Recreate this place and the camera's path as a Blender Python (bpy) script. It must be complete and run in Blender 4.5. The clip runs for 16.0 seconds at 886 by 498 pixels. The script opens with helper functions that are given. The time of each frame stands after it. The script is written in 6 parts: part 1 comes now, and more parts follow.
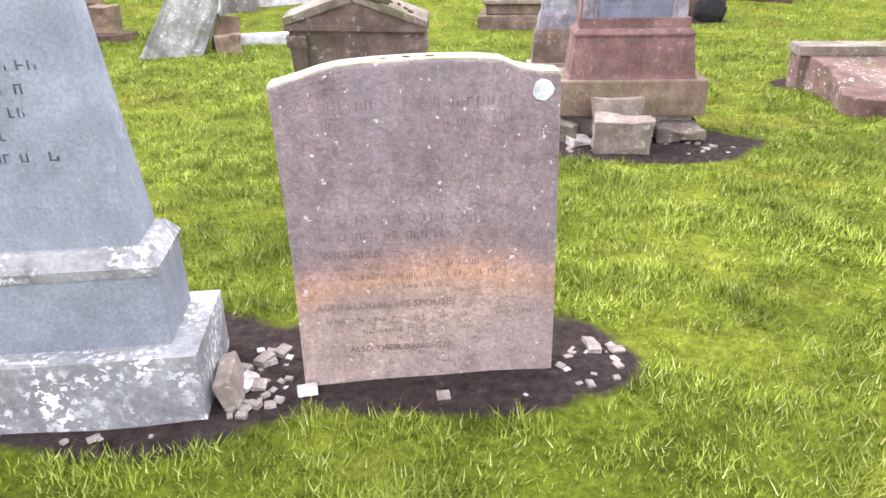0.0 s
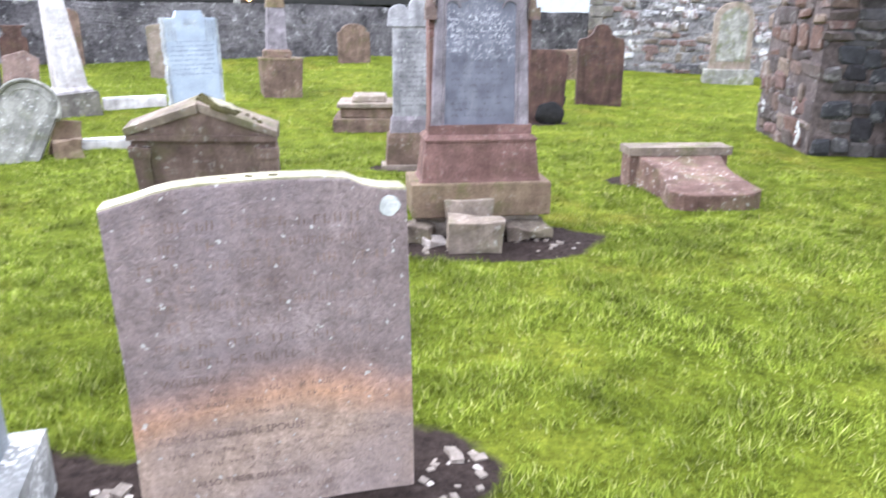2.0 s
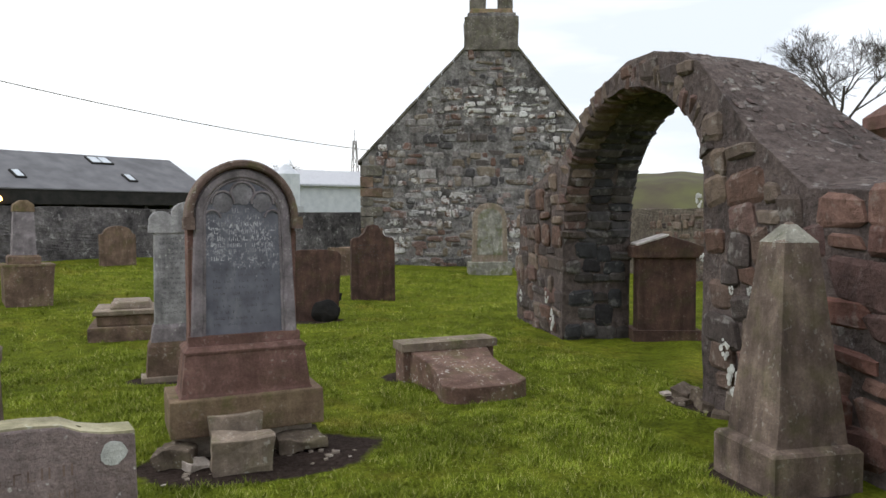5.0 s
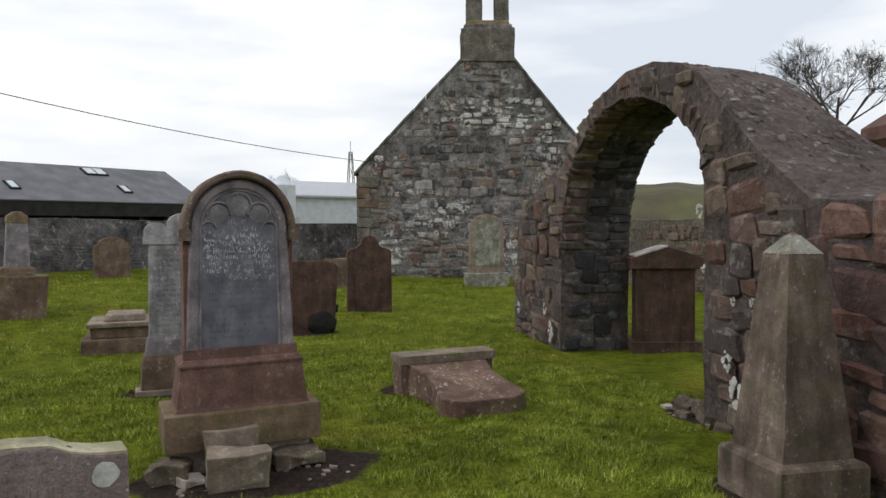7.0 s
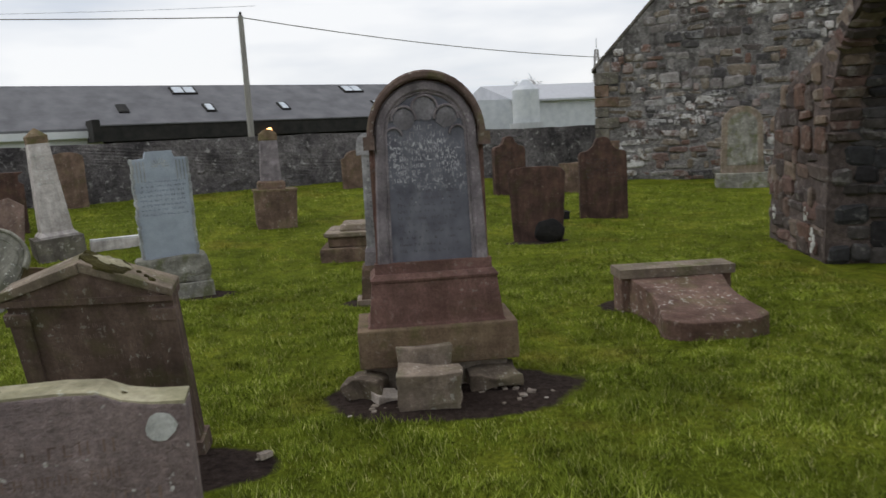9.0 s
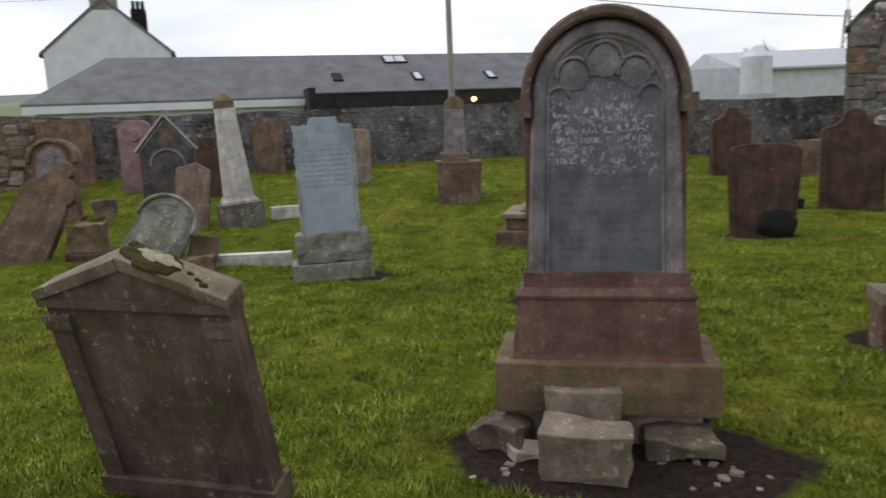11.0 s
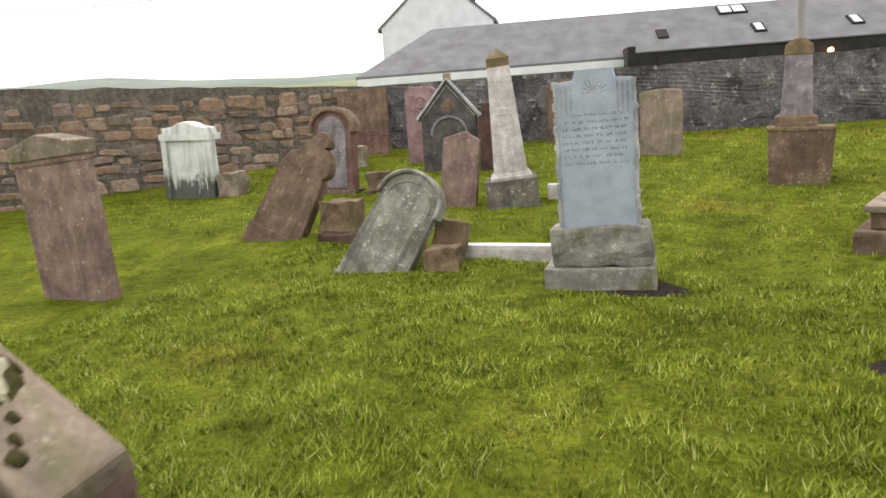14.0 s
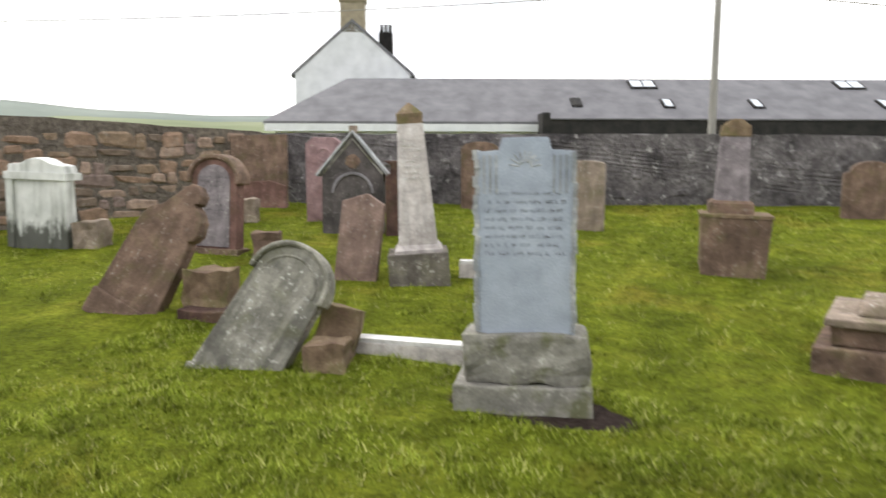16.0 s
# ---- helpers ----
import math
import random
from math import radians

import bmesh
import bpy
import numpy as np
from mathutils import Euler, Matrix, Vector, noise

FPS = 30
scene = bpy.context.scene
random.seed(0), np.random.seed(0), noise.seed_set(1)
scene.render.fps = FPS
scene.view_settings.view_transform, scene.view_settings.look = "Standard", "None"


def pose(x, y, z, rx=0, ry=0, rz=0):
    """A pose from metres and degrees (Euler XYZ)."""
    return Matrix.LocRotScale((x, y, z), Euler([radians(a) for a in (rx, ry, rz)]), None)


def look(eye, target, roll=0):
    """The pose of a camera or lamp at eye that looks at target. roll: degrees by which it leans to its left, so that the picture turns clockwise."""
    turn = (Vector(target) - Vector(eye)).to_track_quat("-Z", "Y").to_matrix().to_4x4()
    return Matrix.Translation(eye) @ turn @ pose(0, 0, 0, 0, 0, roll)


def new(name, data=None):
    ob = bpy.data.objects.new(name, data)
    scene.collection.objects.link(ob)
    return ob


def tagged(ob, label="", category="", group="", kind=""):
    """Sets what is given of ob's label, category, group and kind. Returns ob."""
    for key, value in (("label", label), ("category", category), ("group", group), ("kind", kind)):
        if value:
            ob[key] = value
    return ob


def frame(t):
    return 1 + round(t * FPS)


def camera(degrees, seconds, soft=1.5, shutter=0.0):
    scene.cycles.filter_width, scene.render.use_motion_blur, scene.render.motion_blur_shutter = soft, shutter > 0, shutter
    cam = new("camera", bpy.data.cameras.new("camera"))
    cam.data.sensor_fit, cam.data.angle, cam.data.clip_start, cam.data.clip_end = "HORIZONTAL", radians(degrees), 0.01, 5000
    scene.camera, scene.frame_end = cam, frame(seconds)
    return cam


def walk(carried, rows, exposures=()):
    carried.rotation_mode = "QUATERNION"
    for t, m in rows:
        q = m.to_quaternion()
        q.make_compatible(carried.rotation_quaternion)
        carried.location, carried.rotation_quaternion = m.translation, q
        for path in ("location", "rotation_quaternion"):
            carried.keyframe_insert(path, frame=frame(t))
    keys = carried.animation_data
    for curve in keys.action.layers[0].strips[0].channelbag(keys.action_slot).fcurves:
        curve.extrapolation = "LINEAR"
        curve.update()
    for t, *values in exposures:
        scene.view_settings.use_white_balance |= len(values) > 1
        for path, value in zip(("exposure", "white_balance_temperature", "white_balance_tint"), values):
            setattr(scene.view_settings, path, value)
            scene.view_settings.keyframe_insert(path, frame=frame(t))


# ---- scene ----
cam = camera(62.7, 16.0, shutter=0.5)
PATH = [
    (0, (0.408, -0.229, 1.471), (0.294, 1.583, 0.632), -1.2),
    (0.5, (0.401, -0.219, 1.476), (0.315, 1.592, 0.631), -1.1),
    (1, (0.401, -0.202, 1.482), (0.387, 1.625, 0.67), -0.7),
    (1.5, (0.425, -0.207, 1.491), (0.527, 1.658, 0.775), -0.3),
    (2, (0.453, -0.183, 1.525), (0.71, 1.706, 0.921), 0.2),
    (2.5, (0.477, -0.145, 1.545), (0.893, 1.748, 1.051), 0.5),
    (3, (0.51, -0.165, 1.567), (1.058, 1.719, 1.178), 0.2),
    (3.5, (0.532, -0.14, 1.58), (1.198, 1.723, 1.288), 0.1),
    (4, (0.557, -0.139, 1.592), (1.313, 1.701, 1.39), -0.0),
    (4.5, (0.577, -0.135, 1.604), (1.4, 1.684, 1.483), -0.2),
    (7, (0.585, -0.055, 1.606), (1.43, 1.756, 1.544), -0.3),
    (7.5, (0.614, -0.097, 1.596), (1.293, 1.772, 1.39), -1.0),
    (8, (0.763, -0.01, 1.582), (1.221, 1.914, 1.285), -2.2),
    (10.5, (1.302, 1.268, 1.548), (1.111, 3.236, 1.248), -2.4),
    (11, (1.316, 1.581, 1.529), (0.937, 3.513, 1.178), -2.4),
    (11.5, (1.356, 1.862, 1.518), (0.83, 3.759, 1.166), -2.7),
    (12, (1.439, 2.17, 1.53), (0.78, 4.028, 1.192), -4.0),
    (12.5, (1.407, 2.453, 1.53), (0.66, 4.289, 1.264), -1.2),
    (13, (1.28, 2.788, 1.502), (0.437, 4.573, 1.183), 0.3),
    (13.5, (1.167, 3.185, 1.428), (0.14, 4.849, 1.011), -2.3),
    (14, (1.052, 3.486, 1.429), (-0.115, 5.063, 1.038), -4.1),
    (14.5, (0.885, 3.827, 1.444), (-0.206, 5.46, 1.067), -3.8),
    (15, (0.776, 4.148, 1.453), (-0.208, 5.847, 1.075), -3.5),
    (15.5, (0.679, 4.369, 1.467), (-0.173, 6.147, 1.133), -1.9),
    (16, (0.442, 4.555, 1.509), (-0.519, 6.29, 1.247), 0.2),
]
EXPOSURES = [(0, 2.0, 6000, 22), (1.5, 2.0, 5750, 20), (2, 1.9, 5700, 17), (2.5, 1.78, 5700, 12), (3, 1.62, 5750, 10), (3.5, 1.3, 6000, 8), (4, 0.84, 6450, 10), (4.5, 0.38, 6450, 10), (7, -0.15, 6500, 10), (8, -0.35, 6500, 10), (10.5, -0.24, 6450, 11), (11, -0.14, 6500, 11), (11.5, 0.3, 6600, 11), (12, 0.58, 6750, 12), (12.5, 0.7, 6900, 12), (13, 0.64, 6950, 12), (13.5, 0.82, 7050, 12), (14.5, 0.86, 7000, 12), (16, 0.8, 6800, 12)]
walk(cam, [(t, look(eye, target, roll)) for t, eye, target, roll in PATH], EXPOSURES)

# ---- light ----
SUN_EL, SUN_AZ = radians(42), radians(290)
world = bpy.data.worlds.new("overcast_sky")
scene.world = world
world.use_nodes = True
wn, wl = world.node_tree.nodes, world.node_tree.links
wn.clear()
w_out = wn.new("ShaderNodeOutputWorld")
w_bg = wn.new("ShaderNodeBackground")
w_sky = wn.new("ShaderNodeTexSky")
w_sky.sky_type, w_sky.sun_disc = "NISHITA", False
w_sky.sun_elevation, w_sky.sun_rotation = SUN_EL, SUN_AZ
w_tc = wn.new("ShaderNodeTexCoord")
w_map = wn.new("ShaderNodeMapping")
w_map.inputs["Scale"].default_value = (1.6, 1.6, 7.0)
w_noise = wn.new("ShaderNodeTexNoise")
w_noise.inputs["Scale"].default_value, w_noise.inputs["Detail"].default_value = 1.3, 5.0
w_ramp = wn.new("ShaderNodeValToRGB")
w_ramp.color_ramp.elements[0].position, w_ramp.color_ramp.elements[0].color = 0.36, (8.7, 9.3, 10.2, 1)
w_ramp.color_ramp.elements[1].position, w_ramp.color_ramp.elements[1].color = 0.56, (12.6, 12.7, 12.8, 1)
w_mix = wn.new("ShaderNodeMix")
w_mix.data_type = "RGBA"
w_mix.inputs["Factor"].default_value = 0.88
wl.new(w_tc.outputs["Generated"], w_map.inputs["Vector"])
wl.new(w_map.outputs["Vector"], w_noise.inputs["Vector"])
wl.new(w_noise.outputs["Fac"], w_ramp.inputs["Fac"])
wl.new(w_sky.outputs["Color"], w_mix.inputs["A"])
wl.new(w_ramp.outputs["Color"], w_mix.inputs["B"])
w_sep = wn.new("ShaderNodeSeparateXYZ")
w_up = wn.new("ShaderNodeMapRange")
w_up.inputs["From Min"].default_value, w_up.inputs["From Max"].default_value = 0.12, 0.9
w_up.inputs["To Min"].default_value, w_up.inputs["To Max"].default_value = 1.0, 1.15
w_mul = wn.new("ShaderNodeVectorMath")
w_mul.operation = "SCALE"
wl.new(w_tc.outputs["Generated"], w_sep.inputs[0])
wl.new(w_sep.outputs["Z"], w_up.inputs["Value"])
wl.new(w_mix.outputs["Result"], w_mul.inputs[0])
wl.new(w_up.outputs["Result"], w_mul.inputs["Scale"])
wl.new(w_mul.outputs["Vector"], w_bg.inputs["Color"])
w_bg.inputs["Strength"].default_value = 0.1
wl.new(w_bg.outputs["Background"], w_out.inputs["Surface"])
sun = new("sun", bpy.data.lights.new("sun", "SUN"))
sun.data.energy, sun.data.angle, sun.data.color = 0.95, radians(22), (1.0, 0.96, 0.9)
sun.matrix_world = look((0, 0, 30), (30 * -math.sin(SUN_AZ) / math.tan(SUN_EL), 30 * -math.cos(SUN_AZ) / math.tan(SUN_EL), 0))


# ---- materials ----
class Mat:
    """A small builder of node materials."""

    def __init__(self, name, rough=0.9):
        self.m = bpy.data.materials.new(name)
        self.m.use_nodes = True
        self.n, self.l = self.m.node_tree.nodes, self.m.node_tree.links
        self.b = self.n["Principled BSDF"]
        self.b.inputs["Roughness"].default_value = rough
        self.b.inputs["Specular IOR Level"].default_value = 0.25
        self.tc = self.n.new("ShaderNodeTexCoord")
        self.geo = self.n.new("ShaderNodeNewGeometry")
        self.info = self.n.new("ShaderNodeObjectInfo")
        self.obj, self.pos = self.tc.outputs["Object"], self.geo.outputs["Position"]

    def noise(self, scale, detail=4.0, vec=None, rough=0.55, stretch=None, w=None):
        t = self.n.new("ShaderNodeTexNoise")
        t.inputs["Scale"].default_value, t.inputs["Detail"].default_value, t.inputs["Roughness"].default_value = scale, detail, rough
        v = vec or self.obj
        if stretch:
            mp = self.n.new("ShaderNodeMapping")
            mp.inputs["Scale"].default_value = stretch
            self.l.new(v, mp.inputs["Vector"])
            v = mp.outputs["Vector"]
        self.l.new(v, t.inputs["Vector"])
        return t.outputs["Fac"]

    def ramp(self, fac, stops, ease="LINEAR"):
        r = self.n.new("ShaderNodeValToRGB")
        r.color_ramp.interpolation = ease
        e = r.color_ramp.elements
        while len(e) < len(stops):
            e.new(0.5)
        for el, (p, c) in zip(e, stops):
            el.position = p
            el.color = (*c, 1) if isinstance(c, tuple) else (c, c, c, 1)
        self.l.new(fac, r.inputs["Fac"])
        return r.outputs["Color"]

    def mix(self, fac, a, b, mode="MIX"):
        x = self.n.new("ShaderNodeMix")
        x.data_type, x.blend_type = "RGBA", mode
        for key, v in (("Factor", fac), ("A", a), ("B", b)):
            if isinstance(v, (int, float)):
                x.inputs[key].default_value = v if key == "Factor" else (v, v, v, 1)
            elif isinstance(v, tuple):
                x.inputs[key].default_value = (*v, 1)
            else:
                self.l.new(v, x.inputs[key])
        return x.outputs["Result"]

    def math(self, op, a, b=0.0):
        x = self.n.new("ShaderNodeMath")
        x.operation = op
        for i, v in enumerate((a, b)):
            if isinstance(v, (int, float)):
                x.inputs[i].default_value = v
            else:
                self.l.new(v, x.inputs[i])
        return x.outputs[0]

    def axis(self, vec, which):
        s = self.n.new("ShaderNodeSeparateXYZ")
        self.l.new(vec, s.inputs[0])
        return s.outputs[which]

    def done(self, colour, bump=None, strength=0.4, dist=0.02, bump2=None):
        if isinstance(colour, tuple):
            self.b.inputs["Base Color"].default_value = (*colour, 1)
        else:
            self.l.new(colour, self.b.inputs["Base Color"])
        last = None
        for src in (bump, bump2):
            if src is not None:
                k = self.n.new("ShaderNodeBump")
                k.inputs["Strength"].default_value, k.inputs["Distance"].default_value = strength, dist
                self.l.new(src, k.inputs["Height"])
                if last is not None:
                    self.l.new(last, k.inputs["Normal"])
                last = k.outputs["Normal"]
        if last is not None:
            self.l.new(last, self.b.inputs["Normal"])
        return self.m


def stone_mat(name, dark, light, lichen=0.25, lichen_col=(0.62, 0.62, 0.56), moss=0.0, streak=0.0, grain=55, spots=9, bump=0.5, dense=0.6, mottle=0.55):
    """Weathered headstone: two-scale tone, grain, pale lichen spots, moss, run-off streaks."""
    k = Mat(name, 0.92)
    base = k.mix(k.ramp(k.noise(3.2, 6), [(0.32, 0.0), (0.68, 1.0)]), dark, light)
    base = k.mix(0.32, base, k.ramp(k.noise(grain, 3, rough=0.7), [(0.3, 0.2), (0.72, 0.82)]), "OVERLAY")
    base = k.mix(mottle, base, k.ramp(k.noise(8, 6, rough=0.6), [(0.3, 0.22), (0.7, 0.8)]), "OVERLAY")
    if streak:
        run = k.ramp(k.noise(9, 4, stretch=(1, 1, 0.12)), [(0.45, 0.0), (0.7, 1.0)])
        base = k.mix(k.math("MULTIPLY", run, streak), base, tuple(c * 0.35 for c in dark))
    if lichen:
        spot = k.math("MULTIPLY", k.ramp(k.noise(spots * 3, 3, rough=0.6), [(dense, 0.0), (dense + 0.05, 1.0)]), k.ramp(k.noise(spots * 0.45, 3), [(0.42, 0.0), (0.62, 1.0)]))
        base = k.mix(k.math("MULTIPLY", spot, min(1.0, lichen * 2)), base, lichen_col)
    if moss:
        m = k.ramp(k.noise(5, 5), [(0.5, 0.0), (0.64, 1.0)])
        base = k.mix(k.math("MULTIPLY", m, moss), base, (0.10, 0.11, 0.03))
    return k.done(base, k.noise(grain * 1.3, 4, rough=0.75), bump, 0.012, k.noise(14, 5))


def rubble_mat(name, tones, spread="object", lichen=0.5, bump=0.7, wash=0.0):
    """Rubble stones: each takes a tone of its own."""
    k = Mat(name, 0.95)
    rnd = k.info.outputs["Random"] if spread == "object" else k.geo.outputs["Random Per Island"]
    stops = [(i / len(tones), t) for i, t in enumerate(tones)]
    base = k.ramp(rnd, stops, "CONSTANT")
    base = k.mix(0.6, base, k.ramp(k.noise(11, 5, k.pos, 0.65), [(0.25, 0.15), (0.75, 0.9)]), "OVERLAY")
    base = k.mix(k.math("MULTIPLY", k.ramp(k.noise(7, 5, k.pos, 0.7), [(0.56, 0.0), (0.64, 1.0)]), lichen), base, (0.5, 0.49, 0.45))
    if wash:
        old = k.math("MULTIPLY", k.ramp(k.noise(0.55, 3, k.pos), [(0.46, 0.0), (0.62, 1.0)]), k.ramp(k.noise(4.5, 6, k.pos, 0.75), [(0.47, 0.0), (0.54, 1.0)]))
        base = k.mix(k.math("MULTIPLY", old, wash), base, (0.7, 0.69, 0.68))
    return k.done(base, k.noise(38, 5, k.pos, 0.7), bump, 0.03, k.noise(9, 4, k.pos))


GREY_GABLE = [(0.10, 0.085, 0.08), (0.19, 0.17, 0.165), (0.16, 0.10, 0.08), (0.26, 0.24, 0.23), (0.075, 0.07, 0.072), (0.13, 0.105, 0.08), (0.20, 0.165, 0.13), (0.17, 0.115, 0.10)]
BROWN_ARCH = [(0.123, 0.086, 0.070), (0.090, 0.070, 0.061), (0.164, 0.123, 0.094), (0.115, 0.070, 0.054), (0.14, 0.108, 0.088), (0.070, 0.056, 0.052), (0.176, 0.139, 0.113), (0.135, 0.086, 0.074)]
# Dark grey stone, with the deep shade under the arch put into its tones.
SHADED_SOFFIT = [(0.045, 0.045, 0.048), (0.07, 0.066, 0.066), (0.032, 0.03, 0.032), (0.09, 0.08, 0.076), (0.055, 0.048, 0.045)]
RED_ARCH = [(0.15, 0.075, 0.06), (0.11, 0.06, 0.05), (0.17, 0.10, 0.08), (0.09, 0.055, 0.05)]
BROWN_WALL = [(0.22, 0.16, 0.11), (0.27, 0.20, 0.15), (0.17, 0.13, 0.10), (0.30, 0.22, 0.17), (0.20, 0.15, 0.13), (0.25, 0.17, 0.12)]
M_GABLE = rubble_mat("gable_rubble", GREY_GABLE, lichen=0.35, wash=0.95)
M_GABLE_J = rubble_mat("gable_rubble_rest", GREY_GABLE, "island", lichen=0.35, wash=0.95)
M_ARCH = rubble_mat("arch_rubble", BROWN_ARCH, lichen=0.25)
M_SOFFIT = rubble_mat("shaded_soffit_stone", SHADED_SOFFIT, lichen=0.22)
M_CORESTONE = rubble_mat("core_pebbles", [(0.105, 0.084, 0.078), (0.13, 0.10, 0.09), (0.08, 0.066, 0.062), (0.17, 0.14, 0.13), (0.115, 0.085, 0.08)], lichen=0.35)
M_ARCHRED = rubble_mat("red_rubble", RED_ARCH, lichen=0.15)
M_WALL = rubble_mat("brown_rubble", BROWN_WALL, lichen=0.15)
M_WALL_J = rubble_mat("brown_rubble_rest", BROWN_WALL, "island", lichen=0.15)

def mortar_mat(name, dark, light, spots=0.3):
    k = Mat(name, 0.97)
    base = k.mix(k.ramp(k.noise(1.6, 6, k.pos, 0.65), [(0.35, 0.0), (0.65, 1.0)]), dark, light)
    base = k.mix(0.6, base, k.ramp(k.noise(13, 5, k.pos, 0.7), [(0.3, 0.1), (0.72, 0.95)]), "OVERLAY")
    base = k.mix(k.math("MULTIPLY", k.ramp(k.noise(6, 6, k.pos, 0.75), [(0.58, 0.0), (0.66, 1.0)]), spots), base, (0.55, 0.54, 0.52))
    return k.done(base, k.noise(26, 6, k.pos, 0.7), 0.9, 0.05, k.noise(6, 4, k.pos))


M_MORTAR = mortar_mat("lime_mortar", (0.06, 0.054, 0.052), (0.30, 0.285, 0.275), 0.5)
M_SKEW = stone_mat("weathered_grey_brown_cope", (0.085, 0.075, 0.064), (0.20, 0.18, 0.155), 0.3, moss=0.2, streak=0.3)
M_ARCHCORE = mortar_mat("arch_core", (0.072, 0.057, 0.053), (0.15, 0.118, 0.108), 0.3)
M_HARL = mortar_mat("dark_harling", (0.05, 0.046, 0.048), (0.20, 0.185, 0.185), 0.7)
M_WALLCORE = mortar_mat("earthy_mortar", (0.10, 0.085, 0.07), (0.18, 0.155, 0.125), 0.1)
M_RED = stone_mat("red_sandstone", (0.12, 0.066, 0.054), (0.215, 0.125, 0.105), 0.08, moss=0.1, streak=0.3)
M_REDDARK = stone_mat("dark_red_sandstone", (0.05, 0.03, 0.025), (0.115, 0.066, 0.05), 0.06, moss=0.15, streak=0.5)
M_BROWN = stone_mat("brown_sandstone", (0.095, 0.064, 0.048), (0.225, 0.152, 0.112), 0.15, moss=0.25, streak=0.35)
M_PINKBROWN = stone_mat("pinkish_brown_sandstone", (0.155, 0.105, 0.088), (0.295, 0.208, 0.175), 0.3, moss=0.12, streak=0.35)
M_PEDIMENT = stone_mat("damp_red_brown_sandstone", (0.095, 0.064, 0.052), (0.21, 0.148, 0.122), 0.2, moss=0.3, streak=0.4)
M_COPE = stone_mat("mossy_buff_cope", (0.13, 0.105, 0.078), (0.27, 0.215, 0.165), 0.3, moss=0.6, streak=0.3)
M_SQUAT = stone_mat("purplish_brown_sandstone", (0.092, 0.068, 0.056), (0.23, 0.175, 0.142), 0.12, moss=0.25, streak=0.65)
M_BUFF = stone_mat("buff_sandstone", (0.19, 0.15, 0.115), (0.31, 0.25, 0.2), 0.3, moss=0.3, streak=0.3)
M_MOSSY = stone_mat("mossy_plinth_stone", (0.13, 0.085, 0.06), (0.24, 0.18, 0.11), 0.1, moss=0.55, streak=0.25)
M_GREYPANEL = stone_mat("grey_panel", (0.14, 0.132, 0.14), (0.26, 0.25, 0.26), 0.06, streak=0.3)
M_HOOD = stone_mat("mossy_hood_stone", (0.10, 0.066, 0.055), (0.20, 0.145, 0.12), 0.2, moss=0.6, streak=0.2)


def panel_mat():
    """Dark grey slate-like panel, with white paint flaking off its upper half and faint lines below."""
    k = Mat("flaked_grey_panel", 0.9)
    base = k.mix(k.ramp(k.noise(5, 6), [(0.3, 0.0), (0.7, 1.0)]), (0.085, 0.087, 0.105), (0.18, 0.182, 0.21))
    z = k.axis(k.obj, 2)
    high = k.math("MULTIPLY", k.ramp(k.math("SUBTRACT", z, 0.8), [(0.40, 0.0), (0.58, 1.0)]), k.ramp(k.math("SUBTRACT", z, 0.8), [(0.76, 1.0), (0.82, 0.15)]))
    flake = k.ramp(k.noise(42, 5, rough=0.75, stretch=(1, 1, 0.7)), [(0.52, 0.0), (0.60, 1.0)])
    mask = k.math("MULTIPLY", k.math("MULTIPLY", high, flake), k.ramp(k.noise(6, 4), [(0.36, 0.0), (0.56, 1.0)]))
    base = k.mix(k.math("MULTIPLY", mask, 0.8), base, (0.62, 0.62, 0.63))
    bloom = k.ramp(k.noise(7, 5, stretch=(1, 1, 0.5)), [(0.52, 0.0), (0.75, 1.0)])
    base = k.mix(k.math("MULTIPLY", bloom, 0.35), base, (0.33, 0.33, 0.35))
    return k.done(base, k.noise(80, 4, rough=0.7), 0.4, 0.01, k.noise(16, 4))


M_PANEL = panel_mat()
M_FRAME = stone_mat("weathered_pink_grey_frame", (0.15, 0.132, 0.14), (0.28, 0.248, 0.258), 0.2, streak=0.3)
M_BLUE = stone_mat("blue_grey_granite", (0.30, 0.345, 0.40), (0.39, 0.44, 0.50), 0.05, grain=110, bump=0.2, mottle=0.18)
M_BLUEEDGE = stone_mat("rough_grey_granite", (0.22, 0.24, 0.25), (0.42, 0.43, 0.42), 0.5)
M_GREYBASE = stone_mat("mossy_grey_base", (0.15, 0.145, 0.125), (0.33, 0.32, 0.28), 0.4, moss=0.7)
M_SCROLL = stone_mat("flaking_grey_stone", (0.18, 0.175, 0.18), (0.40, 0.39, 0.39), 0.3, streak=0.7)
M_PINK = stone_mat("pink_granite", (0.22, 0.135, 0.135), (0.36, 0.245, 0.245), 0.2, streak=0.3)
M_PALE = stone_mat("pale_sandstone", (0.40, 0.365, 0.345), (0.62, 0.58, 0.55), 0.3, streak=0.5)


